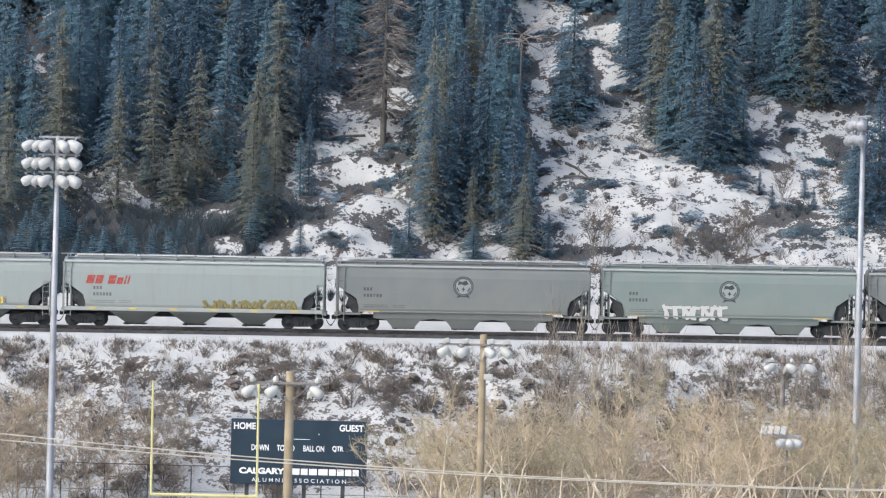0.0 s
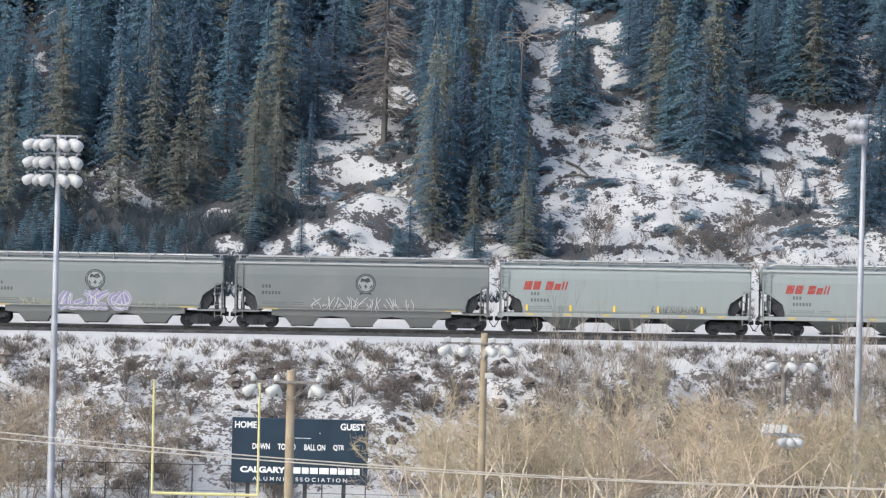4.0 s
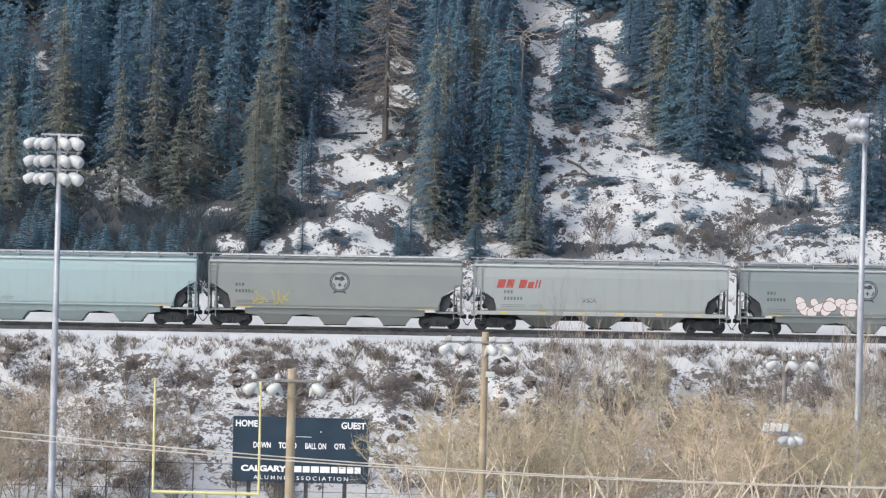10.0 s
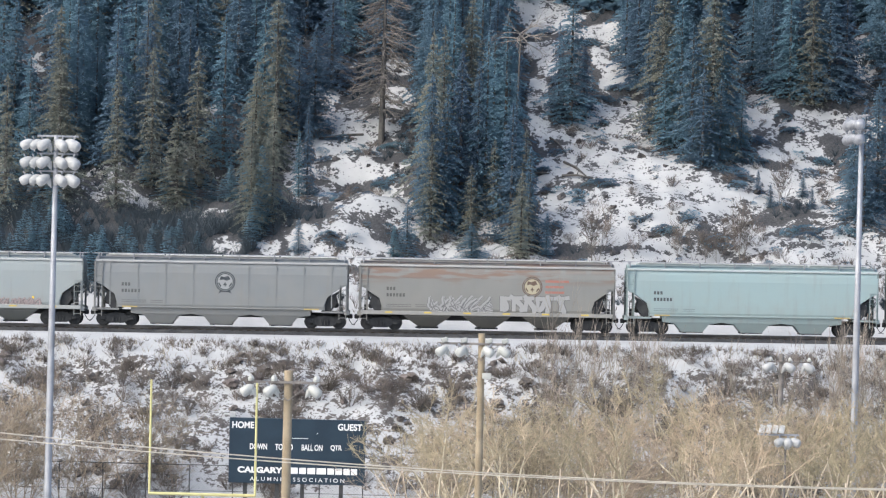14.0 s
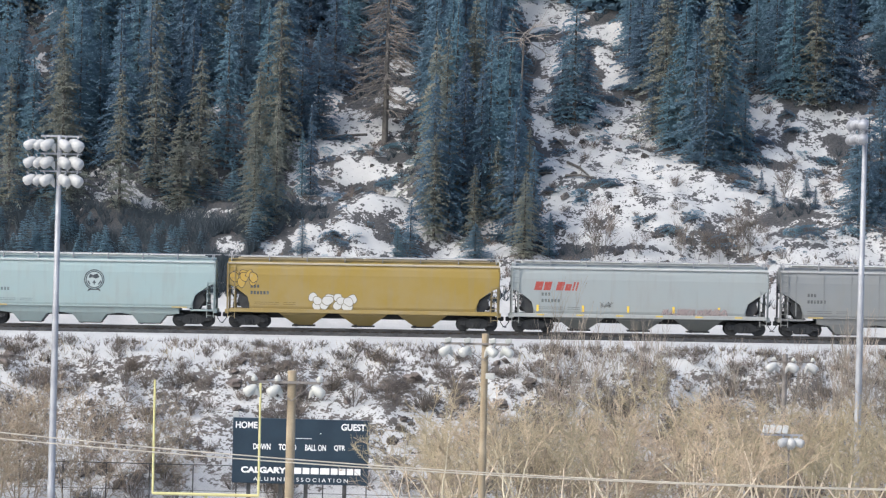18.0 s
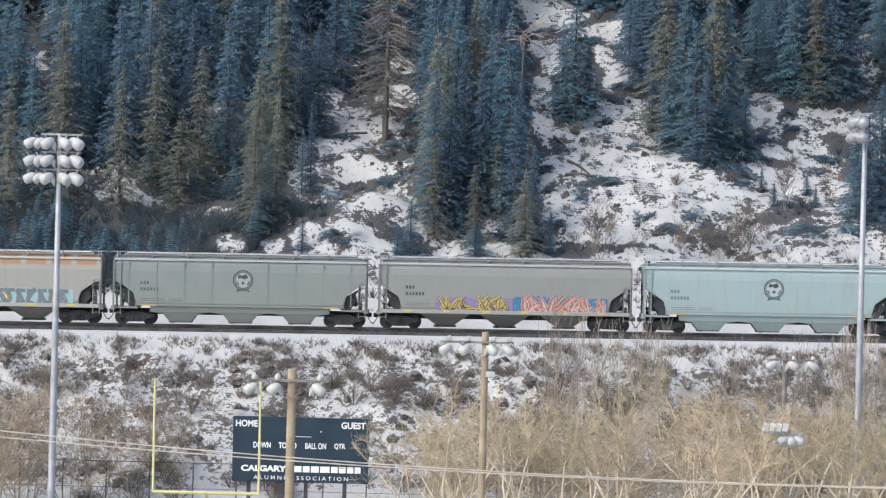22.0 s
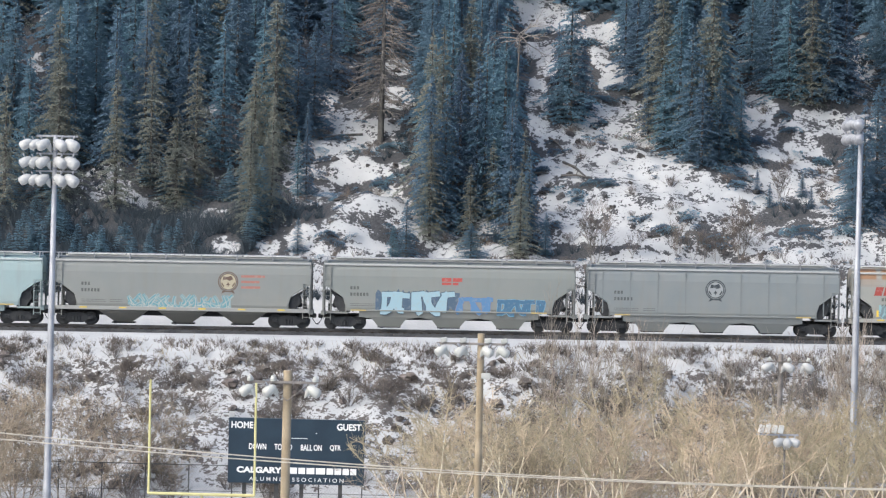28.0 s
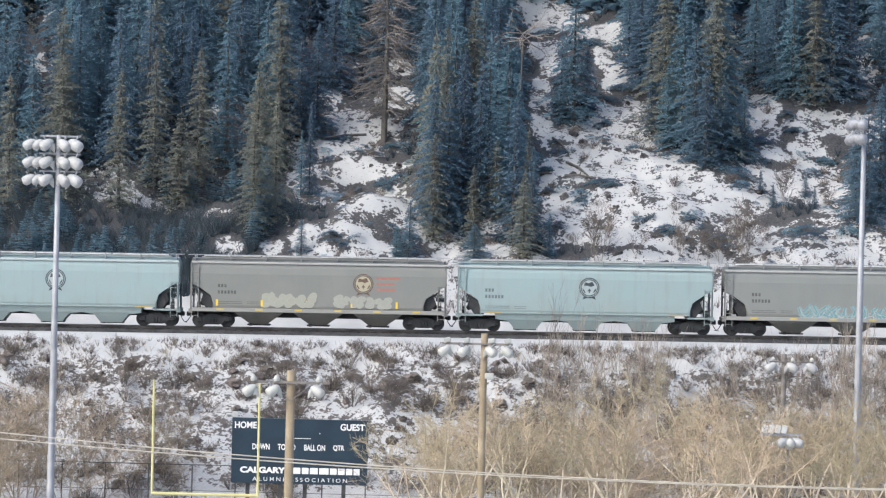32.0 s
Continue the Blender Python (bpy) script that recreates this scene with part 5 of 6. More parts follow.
# fallen logs on the snow
for x0, y0, x1, y1, r in [(8.74, 305.1, 10.22, 301.7, 0.11), (8.53, 302.3, 10.46, 301.5, 0.10), (7.74, 307.9, 8.74, 306.2, 0.09), (6.4, 303.2, 7.6, 302.6, 0.09), (-5.9, 308.4, -9.1, 307.6, 0.09)]:
    g = Geo()
    p, q = Vector((x0, y0, float(land(x0, y0)) + 0.12)), Vector((x1, y1, float(land(x1, y1)) + 0.16))
    mid = (p + q) / 2 + Vector((0.08, 0, 0.10))
    g.chain([p, mid, q], [r, r * 0.85, r * 0.5], 8)
    g.tube(mid, mid + Vector((0.12, -0.1, 0.35)), r * 0.4, r * 0.2, 5)
    tagged(part("fallen_log", g, BARK), "fallen dark log lying on hillside snow", "log", "logs on the hill")

# ---- shrubs ----
def dome_shrub(seed, height=1.2, spread=0.85, stems=24):
    """A rounded bush of many fine stems that fan out from its foot, each with a few twigs."""
    rnd = random.Random(seed)
    wood, twig = Geo(), Geo()
    for k in range(stems):
        a, out = rnd.uniform(0, 6.3), math.sqrt(rnd.random())
        tip = Vector((math.cos(a) * spread * out, math.sin(a) * spread * out, height * (1 - 0.55 * out * out) * rnd.uniform(0.6, 1.0)))
        foot = Vector((math.cos(a) * 0.12 * out, math.sin(a) * 0.12 * out, -0.15))
        mid = foot.lerp(tip, 0.5) + Vector((rnd.uniform(-0.1, 0.1), rnd.uniform(-0.1, 0.1), 0.05))
        wood.chain([foot, mid, tip], [0.016, 0.012, 0.007], 3)
        for i in range(4):
            p = foot.lerp(tip, rnd.uniform(0.35, 0.95))
            twig.chain([p, p + Vector((rnd.uniform(-0.26, 0.26), rnd.uniform(-0.26, 0.26), rnd.uniform(0.02, 0.30)))], [0.010, 0.006], 3)
    return wood, twig


def limb(g, p, d, length, r0, r1, curl, rnd, n=4, sides=4):
    """A bough that starts along d and bends upwards by curl; returns its points."""
    pts, d = [p.copy()], d.normalized()
    for i in range(n):
        d = (d + Vector((rnd.uniform(-0.16, 0.16), rnd.uniform(-0.16, 0.16), curl))).normalized()
        pts.append(pts[-1] + d * length / n)
    g.chain(pts, [r0 + (r1 - r0) * i / n for i in range(n + 1)], sides)
    return pts


def along(pts, t):
    k = min(int(t * (len(pts) - 1)), len(pts) - 2)
    f = t * (len(pts) - 1) - k
    return pts[k].lerp(pts[k + 1], f), (pts[k + 1] - pts[k]).normalized()


def willow_tree(seed, height, stems, boughs, r=0.05, lean=0.38, fine=1.0):
    """Stems that lean apart; each carries side boughs, branchlets and thin twigs that turn upwards."""
    rnd = random.Random(seed)
    wood, twig = Geo(), Geo()
    for s in range(stems):
        a = 2 * math.pi * (s + rnd.uniform(-0.3, 0.3)) / stems
        tilt = rnd.uniform(0.3, 1.0) * lean
        stem = limb(wood, Vector((math.cos(a) * 0.15, math.sin(a) * 0.15, -0.3)), Vector((math.cos(a) * tilt, math.sin(a) * tilt, 1)), height * rnd.uniform(0.8, 1.0), r * rnd.uniform(0.7, 1.1), 0.012, 0.02, rnd, 7, 5)
        for b in range(boughs):
            t = 0.18 + 0.8 * (b + rnd.random()) / boughs
            p, d = along(stem, t)
            w = rnd.uniform(0, 6.3)
            side = d.orthogonal().normalized()
            side = Matrix.Rotation(w, 3, d) @ side
            ln = height * (0.10 + 0.26 * (1 - t)) * rnd.uniform(0.7, 1.2)
            bough = limb(wood if t < 0.45 else twig, p, d * 0.8 + side * rnd.uniform(0.7, 1.2), ln, r * (0.5 - 0.35 * t), 0.009, 0.03, rnd, 3, 3)
            for c in range(max(3, int(ln * 4.2 * fine))):
                p2, d2 = along(bough, rnd.uniform(0.15, 1.0))
                side = Vector((rnd.uniform(-1, 1), rnd.uniform(-1, 1), rnd.uniform(-0.4, 0.7)))
                lt = rnd.uniform(0.35, 0.8)
                spray = limb(twig, p2, d2 + side * 1.3, lt, 0.010, 0.006, 0.02, rnd, 2, 3)
                for e in range(2):
                    p3, d3 = along(spray, rnd.uniform(0.3, 0.95))
                    q = p3 + (d3 + Vector((rnd.uniform(-1, 1), rnd.uniform(-1, 1), rnd.uniform(-0.2, 0.6)))).normalized() * rnd.uniform(0.15, 0.35)
                    twig.chain([p3, q], [0.008, 0.005], 3)
    return wood, twig


def forked_willow(seed, height, trunks, r, fine=1.0):
    """Trunks that fork two or three times into spreading limbs, with short twigs in all directions."""
    rnd = random.Random(seed)
    wood, twig = Geo(), Geo()

    def grow(p, d, length, r, level):
        pts = limb(wood if level < 2 else twig, p, d, length, r, r * 0.66, 0.03, rnd, 4, (6, 5, 4, 3)[level])
        if level < 3:
            turn = rnd.uniform(0, 6.3)
            count = rnd.choice((2, 3)) if level < 2 else 2
            for k in range(count):
                q, e = along(pts, 1.0 if k == 0 else rnd.uniform(0.6, 1.0))
                side = Matrix.Rotation(turn + 2 * math.pi * k / count, 3, e) @ e.orthogonal().normalized()
                grow(q, e + side * rnd.uniform(0.4, 0.85), length * rnd.uniform(0.6, 0.85), r * 0.66, level + 1)
        for k in range(int(length * fine * (2.2, 4.0, 5.5, 6.5)[level])):
            q, e = along(pts, rnd.uniform(0.45 if level == 0 else 0.1, 1.0))
            out = (e * 0.7 + Vector((rnd.uniform(-1, 1), rnd.uniform(-1, 1), rnd.uniform(-0.5, 0.8)))).normalized()
            tip = q + out * rnd.uniform(0.3, 0.85)
            twig.chain([q, tip], [0.014, 0.008], 3)
            for i in range(3):
                a = q.lerp(tip, rnd.uniform(0.3, 1.0))
                twig.chain([a, a + (out * 0.6 + Vector((rnd.uniform(-1, 1), rnd.uniform(-1, 1), rnd.uniform(-0.6, 0.9)))).normalized() * rnd.uniform(0.15, 0.42)], [0.010, 0.006], 3)

    for t in range(trunks):
        a = rnd.uniform(0, 6.3)
        grow(Vector((math.cos(a) * 0.2, math.sin(a) * 0.2, -0.3)), Vector((math.cos(a) * 0.3, math.sin(a) * 0.3, 1)), height * 0.36, r * rnd.uniform(0.8, 1.1), 0)
    top = max(v[2] for v in twig.v)
    for g in (wood, twig):
        g.v = [(x, y, z * height / top) for x, y, z in g.v]
    return wood, twig


LOW = [as_meshes(dome_shrub(s), (BROWN_TWIG, BROWN_TWIG), "shrub") for s in (31, 32, 33, 34)]
WILLOWS = [as_meshes(forked_willow(s, 8.6, 2, 0.068, 0.85), (PALE_LIMB, TAN_TWIG), "willow") for s in (41, 42, 43, 44)]
FINE = [as_meshes(willow_tree(s, 7.0, 6, 12, 0.030, 0.55, 1.25), (GREY_TWIG, GREY_TWIG), "willow") for s in (48, 49)]
LIMBY = [as_meshes(forked_willow(s, 10.4, 1, 0.095, 0.8), (PALE_LIMB, TAN_TWIG), "willow") for s in (45, 46, 47)]
SAPLINGS = [as_meshes(willow_meshes(s, 6.0, 3, 0.2, 3, 0.03, 0.3, (2, 4), 0.6, 0.010), (PALE_STEM, PALE_STEM), "sapling") for s in (51, 52)]
ASPENS = [as_meshes(willow_meshes(s, 4.4, 2, 0.15, 3, 0.035, 0.25, (4, 6)), (DEADWOOD, BROWN_TWIG), "aspen") for s in (61, 62)]


def low_shrub(x, y, s, where):
    stand("low_shrub", random.choice(LOW), (BROWN_TWIG,) * 2, ("trunk", "crown"), x, y, (s * 1.25, s * 1.25, s), f"bare brown shrub on the {where}", "shrub", f"shrubs on the {where}", sink=0.05)


def joined_shrubs(name, spots, label):
    """Many small shrubs as one mass; spots: x, y, size."""
    pts, faces, n = [], [], 0
    rnd = random.Random(len(spots))
    for x, y, s in spots:
        turn = Matrix.Rotation(rnd.uniform(0, 6.3), 3, "Z")
        for me in rnd.choice(LOW):
            co = np.empty(len(me.vertices) * 3)
            me.vertices.foreach_get("co", co)
            pts.append(co.reshape(-1, 3) @ np.array(turn).T * (s * 1.25, s * 1.25, s) + (x, y, float(land(x, y)) - 0.05))
            faces += [tuple(n + i for i in p.vertices) for p in me.polygons]
            n += len(me.vertices)
    mesh = bpy.data.meshes.new(name)
    mesh.from_pydata(np.concatenate(pts).tolist(), [], faces)
    mesh.materials.append(BROWN_TWIG)
    tagged(new(name, mesh), label, "shrubs", kind="stuff")


def fine_willow(x, y, s):
    stand("willow_bush", random.choice(FINE), (GREY_TWIG, GREY_TWIG), ("trunk", "crown"), x, y, s, "dense bare brown-tan willow bush of fine twigs", "bush", "willows below the bank", sink=0.05)


def willow(x, y, s, base="field edge"):
    stand("willow_bush", random.choice(WILLOWS), (PALE_LIMB, TAN_TWIG), ("trunk", "crown"), x, y, s, "bare tan willow bush of upright forked stems", "bush", "willows below the bank", sink=0.05)


bush = random.Random(9)
# brown shrubs on the bank below the track
n = 0
while n < 285:
    x, y = bush.uniform(-32, 34), 255.5 + 14.7 * bush.random() ** 0.75
    if noise.noise((x * 0.25, y * 0.25, 11.0)) + bush.uniform(-0.2, 0.2) < (0.05 if y < 264 else -0.12):
        continue
    low_shrub(x, y, bush.uniform(0.6, 1.35) if y < 267 else bush.uniform(0.45, 0.8), "snowy bank")
    n += 1
for k in range(14):
    low_shrub(bush.uniform(-22, -9), bush.uniform(253.4, 257.5), bush.uniform(0.8, 1.4), "snowy bank")
spots = [(bush.uniform(-32, 34), 270.6 - 5.5 * bush.random() ** 1.3, bush.uniform(0.4, 0.8)) for k in range(190)]
spots += [(bush.uniform(-32, 34), bush.uniform(257, 268), bush.uniform(0.45, 0.9)) for k in range(70)]
joined_shrubs("bank_shrubs", spots, "low bare brown shrubs along the top of the bank")
# dry grass along the shoulder
def dry_grass():
    rnd = random.Random(77)
    g = Geo()
    for k in range(1500):
        x, y = rnd.uniform(-34, 36), 270.9 - abs(rnd.gauss(0, 1.6))
        if noise.noise((x * 0.4, y * 0.4, 5.0)) < -0.15 + 0.3 * rnd.random():
            continue
        z = float(land(x, y)) - 0.05
        hh, a = rnd.uniform(0.25, 0.8), rnd.uniform(0, 6.3)
        b = (x + rnd.uniform(-0.75, 0.75) * hh, y + rnd.uniform(-0.2, 0.2), z + hh)
        w = 0.018
        g.add([(x - w, y, z), (x + w, y, z), b, (x, y - w, z)], [(0, 1, 2), (1, 3, 2), (3, 0, 2)])
    tagged(part("dry_grass", g, TAN_TWIG), "dry tan grass stalks along the snowy shoulder", "grass", kind="stuff")


dry_grass()


def shoulder_brush():
    """Low brown twigs in a ragged band along the top of the bank."""
    rnd = random.Random(78)
    g = Geo()
    for k in range(3600):
        x, y = rnd.uniform(-34, 36), 270.9 - 3.2 * rnd.random() ** 1.2
        if noise.noise((x * 0.35, y * 0.6, 9.0)) + rnd.uniform(-0.25, 0.25) < -0.02:
            continue
        z = float(land(x, y)) - 0.08
        hh = rnd.uniform(0.25, 0.75)
        for i in range(9):
            a, ln = rnd.uniform(0, 6.3), rnd.uniform(0.2, 0.7) * hh
            g.add([(x - 0.012, y, z), (x + 0.012, y, z), (x + math.cos(a) * ln, y + math.sin(a) * ln, z + hh * rnd.uniform(0.5, 1.0))], [(0, 1, 2)])
    tagged(part("shoulder_brush", g, BROWN_TWIG), "low dry brown brush along the snowy shoulder", "brush", kind="stuff")


shoulder_brush()
# shrubs on the open hill
n, spots = 0, []
while n < 110:
    x, y = bush.uniform(-12, 33), bush.uniform(290.5, 312)
    if cleared(x, y) < 0.1 or bush.random() < 0.2:
        continue
    spots.append((x, y, bush.uniform(0.25, 0.8)))
    n += 1
joined_shrubs("hill_shrubs", spots, "small bare brown shrubs on the snowy hill")


def juniper_mesh(seed):
    rnd = random.Random(seed)
    g = Geo()
    for k in range(280):
        a, d = rnd.uniform(0, 6.3), math.sqrt(rnd.random())
        z = 0.42 * (1 - d * d) * rnd.uniform(0.5, 1.1) * (1 + 0.4 * math.sin(3 * a + seed))
        x, y = d * math.cos(a), d * math.sin(a)
        b, ln, w = a + rnd.uniform(-1.2, 1.2), rnd.uniform(0.1, 0.26), rnd.uniform(0.025, 0.06)
        g.add([(x - w * math.sin(b), y + w * math.cos(b), z), (x + w * math.sin(b), y - w * math.cos(b), z), (x + ln * math.cos(b), y + ln * math.sin(b), z + rnd.uniform(-0.05, 0.16))], [(0, 1, 2)])
    for k in range(14):
        a = rnd.uniform(0, 6.3)
        g.tube((0, 0, -0.1), (0.7 * math.cos(a), 0.7 * math.sin(a), 0.15), 0.02, 0.008, 3, False)
    return g.mesh("juniper", NEEDLES)


JUNIPERS = [juniper_mesh(s) for s in (1, 2, 3)]


def juniper(x, y, s):
    ob = part("juniper_shrub", random.choice(JUNIPERS), NEEDLES, at=pose(x, y, float(land(x, y)) - 0.02, 28, 0, bush.uniform(0, 360)))
    ob.scale = (s * bush.uniform(0.9, 1.4), s, s * bush.uniform(0.7, 1.1))
    tagged(ob, "low dark creeping juniper on the snowy hill", "shrub", "junipers on the hill")


for a, b, c, d in SOIL:
    for k in range(2 + int(c * 2.2)):
        juniper(a + bush.gauss(0, 0.45) * c, b + bush.gauss(0, 0.4) * d, bush.uniform(0.35, 0.8))
n = 0
while n < 75:
    x, y = bush.uniform(-11, 33), bush.uniform(291.5, 314)
    if cleared(x, y) > 0.15:
        juniper(x, y, bush.uniform(0.16, 0.45))
        n += 1
# tan willows between field and bank
for x, y, s in [(-29.5, 247, 0.92), (-27.5, 249, 0.95), (-26.0, 246, 0.85), (-24.3, 248.5, 0.95), (-22.0, 250, 0.9), (-20.6, 254, 0.8), (-31, 250, 0.95), (-18.9, 256.5, 0.72), (-17.2, 257.5, 0.6), (-28.3, 251, 0.9), (-25, 251, 0.85), (-15.8, 256.5, 0.35)]:
    fine_willow(x, y, s * 1.4)
n = 0
while n < 48:
    x, y = bush.uniform(-2.6, 33), bush.uniform(224, 250)
    edge = min(1.0, max(0.0, (x + 3.5) / 7))
    if bush.random() > 0.35 + 0.65 * edge:
        continue
    s = bush.uniform(0.86, 1.1) * (0.72 + 0.28 * edge)
    fine_willow(x, y, s * 1.15) if n % 3 == 0 else willow(x, y, s)
    n += 1
for k in range(15):
    x, y, s = 1.5 + 2.15 * k + bush.uniform(-0.8, 0.8), bush.uniform(251, 258), bush.uniform(0.78, 1.02)
    fine_willow(x, y, s * 1.1) if k % 2 else willow(x, y, s)
for k in range(26):
    x, y, s = 0.5 + 1.4 * k + bush.uniform(-0.8, 0.8), bush.uniform(220.5, 226), bush.uniform(0.78, 1.0)
    stand("willow_bush", random.choice(LIMBY), (PALE_LIMB, TAN_TWIG), ("trunk", "crown"), x, y, s, "bare willow with thick pale forked limbs", "bush", "willows below the bank", sink=0.05)
for k in range(9):
    fine_willow(bush.uniform(12, 28), bush.uniform(254, 260), bush.uniform(0.62, 0.85))
for x, y, s in [(7.8, 262, 1.0), (9.6, 263, 1.05), (13.2, 262, 0.9), (14.6, 263.5, 0.95), (19.5, 262, 1.05), (21.5, 263, 0.95), (24.0, 262, 1.1), (25.2, 263.5, 1.3), (26.2, 262.5, 1.35),
                (27.4, 264, 1.25), (28.5, 262, 1.2), (29.6, 263, 1.2)]:
    stand("bare_sapling", random.choice(SAPLINGS), (PALE_STEM, PALE_STEM), ("trunk", "crown"), x, y, s, "thin bare sapling clump on the bank", "sapling", "saplings on the bank", sink=0.05)
THIN = [as_meshes(willow_meshes(s, 6.2, 4, 0.14, 2, 0.026, 0.4, (2, 4), 0.4, 0.010), (PALE_STEM, PALE_STEM), "sapling") for s in (71, 72, 73)]
n = 0
while n < 44:
    x, y = (bush.uniform(6.2, 13.5), bush.uniform(261, 268)) if n < 18 else (bush.gauss(27.0, 1.8), bush.uniform(261, 267)) if n < 30 else (bush.uniform(11, 26), bush.uniform(261, 266))
    s = bush.uniform(0.75, 1.12) * (1.0 if n < 30 else 0.75)
    stand("thin_sapling", random.choice(THIN), (PALE_STEM, PALE_STEM), ("trunk", "crown"), x, y, (s * 1.1, s * 1.1, s), "cluster of thin pale leafless sapling stems", "sapling", "saplings on the bank", sink=0.05)
    n += 1
for x, y, s in [(10.9, 292.6, 1.07), (10.5, 292.8, 0.82), (20.8, 293.2, 1.09), (16.4, 292.9, 0.75), (17.6, 293.6, 0.59), (24.1, 298.7, 0.98), (19.2, 293.2, 0.62), (18.4, 293.4, 0.55), (19.9, 294.5, 0.6), (-28.4, 291.9, 0.52), (13.2, 292.6, 0.55), (21.1, 293.3, 0.75)]:
    stand("bare_aspen", random.choice(ASPENS), (DEADWOOD, BROWN_TWIG), ("trunk", "crown"), x, y, s, "small bare aspen at the foot of the hill", "tree", "aspens below the hill", sink=0.05)


def boulder(seed, mat):
    rnd = random.Random(seed)
    bm = bmesh.new()
    bmesh.ops.create_icosphere(bm, subdivisions=2, radius=0.5)
    for v in bm.verts:
        v.co *= 1 + 0.9 * noise.noise(v.co * 2.6 + Vector((seed * 3.1, 0, 0)))
        v.co.z *= 0.55
    me = bpy.data.meshes.new("boulder")
    bm.to_mesh(me)
    bm.free()
    me.materials.append(mat)
    return me


ROCKS = [boulder(s, ROCK) for s in range(4)]
STONES = [boulder(s + 5, STONE) for s in range(4)]
n = 0
while n < 50:
    x, y = bush.uniform(-12, 33), bush.uniform(290.5, 322)
    if cleared(x, y) < 0.1:
        continue
    ob = part("rock", random.choice(ROCKS), ROCK, at=pose(x, y, float(land(x, y)) - 0.02, bush.uniform(15, 35), 0, bush.uniform(0, 360)))
    ob.scale = (bush.uniform(0.3, 1.0), bush.uniform(0.3, 0.8), bush.uniform(0.5, 1.0))
    tagged(ob, "dark rock poking through hillside snow", "rock", "rocks on the hill")
    n += 1

# stones on the bank, half in the snow
n = 0
while n < 120:
    x, y = bush.uniform(-32, 34), bush.uniform(256.5, 269.5)
    if noise.noise((x * 0.3, y * 0.3, 4.0)) + bush.uniform(-0.3, 0.3) < 0:
        continue
    ob = part("stone", random.choice(STONES), STONE, at=pose(x, y, float(land(x, y)) + 0.05, bush.uniform(10, 40), 0, bush.uniform(0, 360)))
    k = bush.uniform(0.4, 0.95)
    ob.scale = (k * bush.uniform(0.8, 1.3), k, k * bush.uniform(0.9, 1.5))
    tagged(ob, "brown-grey stone half buried in the snowy bank", "stone", "stones on the bank")
    n += 1

# ---- the playing field ----


def floodlight(r, ln):
    """A round lamp head that opens towards +x, with a ballast horn behind and below."""
    g = Geo().lathe((-ln * 0.45, 0, 0), (1, 0, 0), [(0, r * 0.25), (ln * 0.10, r * 0.55), (ln * 0.30, r * 0.85), (ln * 0.62, r), (ln * 0.9, r * 0.97), (ln, r * 0.8), (ln * 1.06, r * 0.5)], 14)
    return g


def lamp_head(parent, x, y, z, yaw, r=0.33, mat=None, tip=-25):
    mat = mat or LAMP_WHITE
    head = part("lamp_head", shared(f"lamp_head:{r}", lambda: floodlight(r * 0.86, r * 2.3), mat, True), mat, parent, "", pose(x, y, z, 0, -tip, yaw))
    part("ballast_cone", shared(f"cone:{r}", lambda: Geo().lathe((-r * 0.5, 0, -r * 0.4), (0.1, 0, -1), [(0, r * 0.6), (r * 0.5, r * 0.46), (r * 1.1, r * 0.2), (r * 1.45, r * 0.05)], 8), mat), mat, head)
    part("bracket", shared(f"bracket:{r}", lambda: Geo().box(-0.03, 0.03, -0.06, 0.06, r * 0.5, r * 1.45), GALVANISED), GALVANISED, head)
    return head


def light_mast(x, y, top, turn, drop=1.02, heads=(0.33, 0.32, 0.36, 0.37, 0.40), rows=3, spare=0.6, enamel=None):
    m = thing("light_mast", "tall galvanised steel mast with rows of white floodlights", "light mast", "floodlight masts of the field", at=pose(x, y, 0, 0, 0, turn))
    part("pole", Geo().lathe((0, 0, -0.5), (0, 0, 1), [(0, 0.24), (2.5, 0.235), (2.55, 0.215), (top * 0.5, 0.19), (top + spare, 0.13)], 16), GALVANISED, m, smooth=True)
    part("base_plate", Geo().box(-0.4, 0.4, -0.4, 0.4, -0.1, 0.06, 0.02), GALVANISED, m)
    for i in range(rows):
        z = top - i * drop
        part("crossarm", Geo().box(-1.1, 1.3, -0.07, 0.07, z - 0.02, z + 0.09, 0.01), GALVANISED, m)
        for k, dx in enumerate((-1.6, -1.12, -0.62, 0.28, 0.92)):
            lamp_head(m, dx, (-0.32, -0.25, -0.3, -0.3, -0.35)[k], z - 0.42, (188, 194, 204, 318, 335)[k], heads[k], enamel, -30)
    return m


light_mast(-22.53, 245.0, 22.35, 0)
light_mast(24.25, 245.0, 24.72, 281, 0.85, (0.34, 0.30, 0.30, 0.30, 0.34), 2, 0.14, GALVANISED)


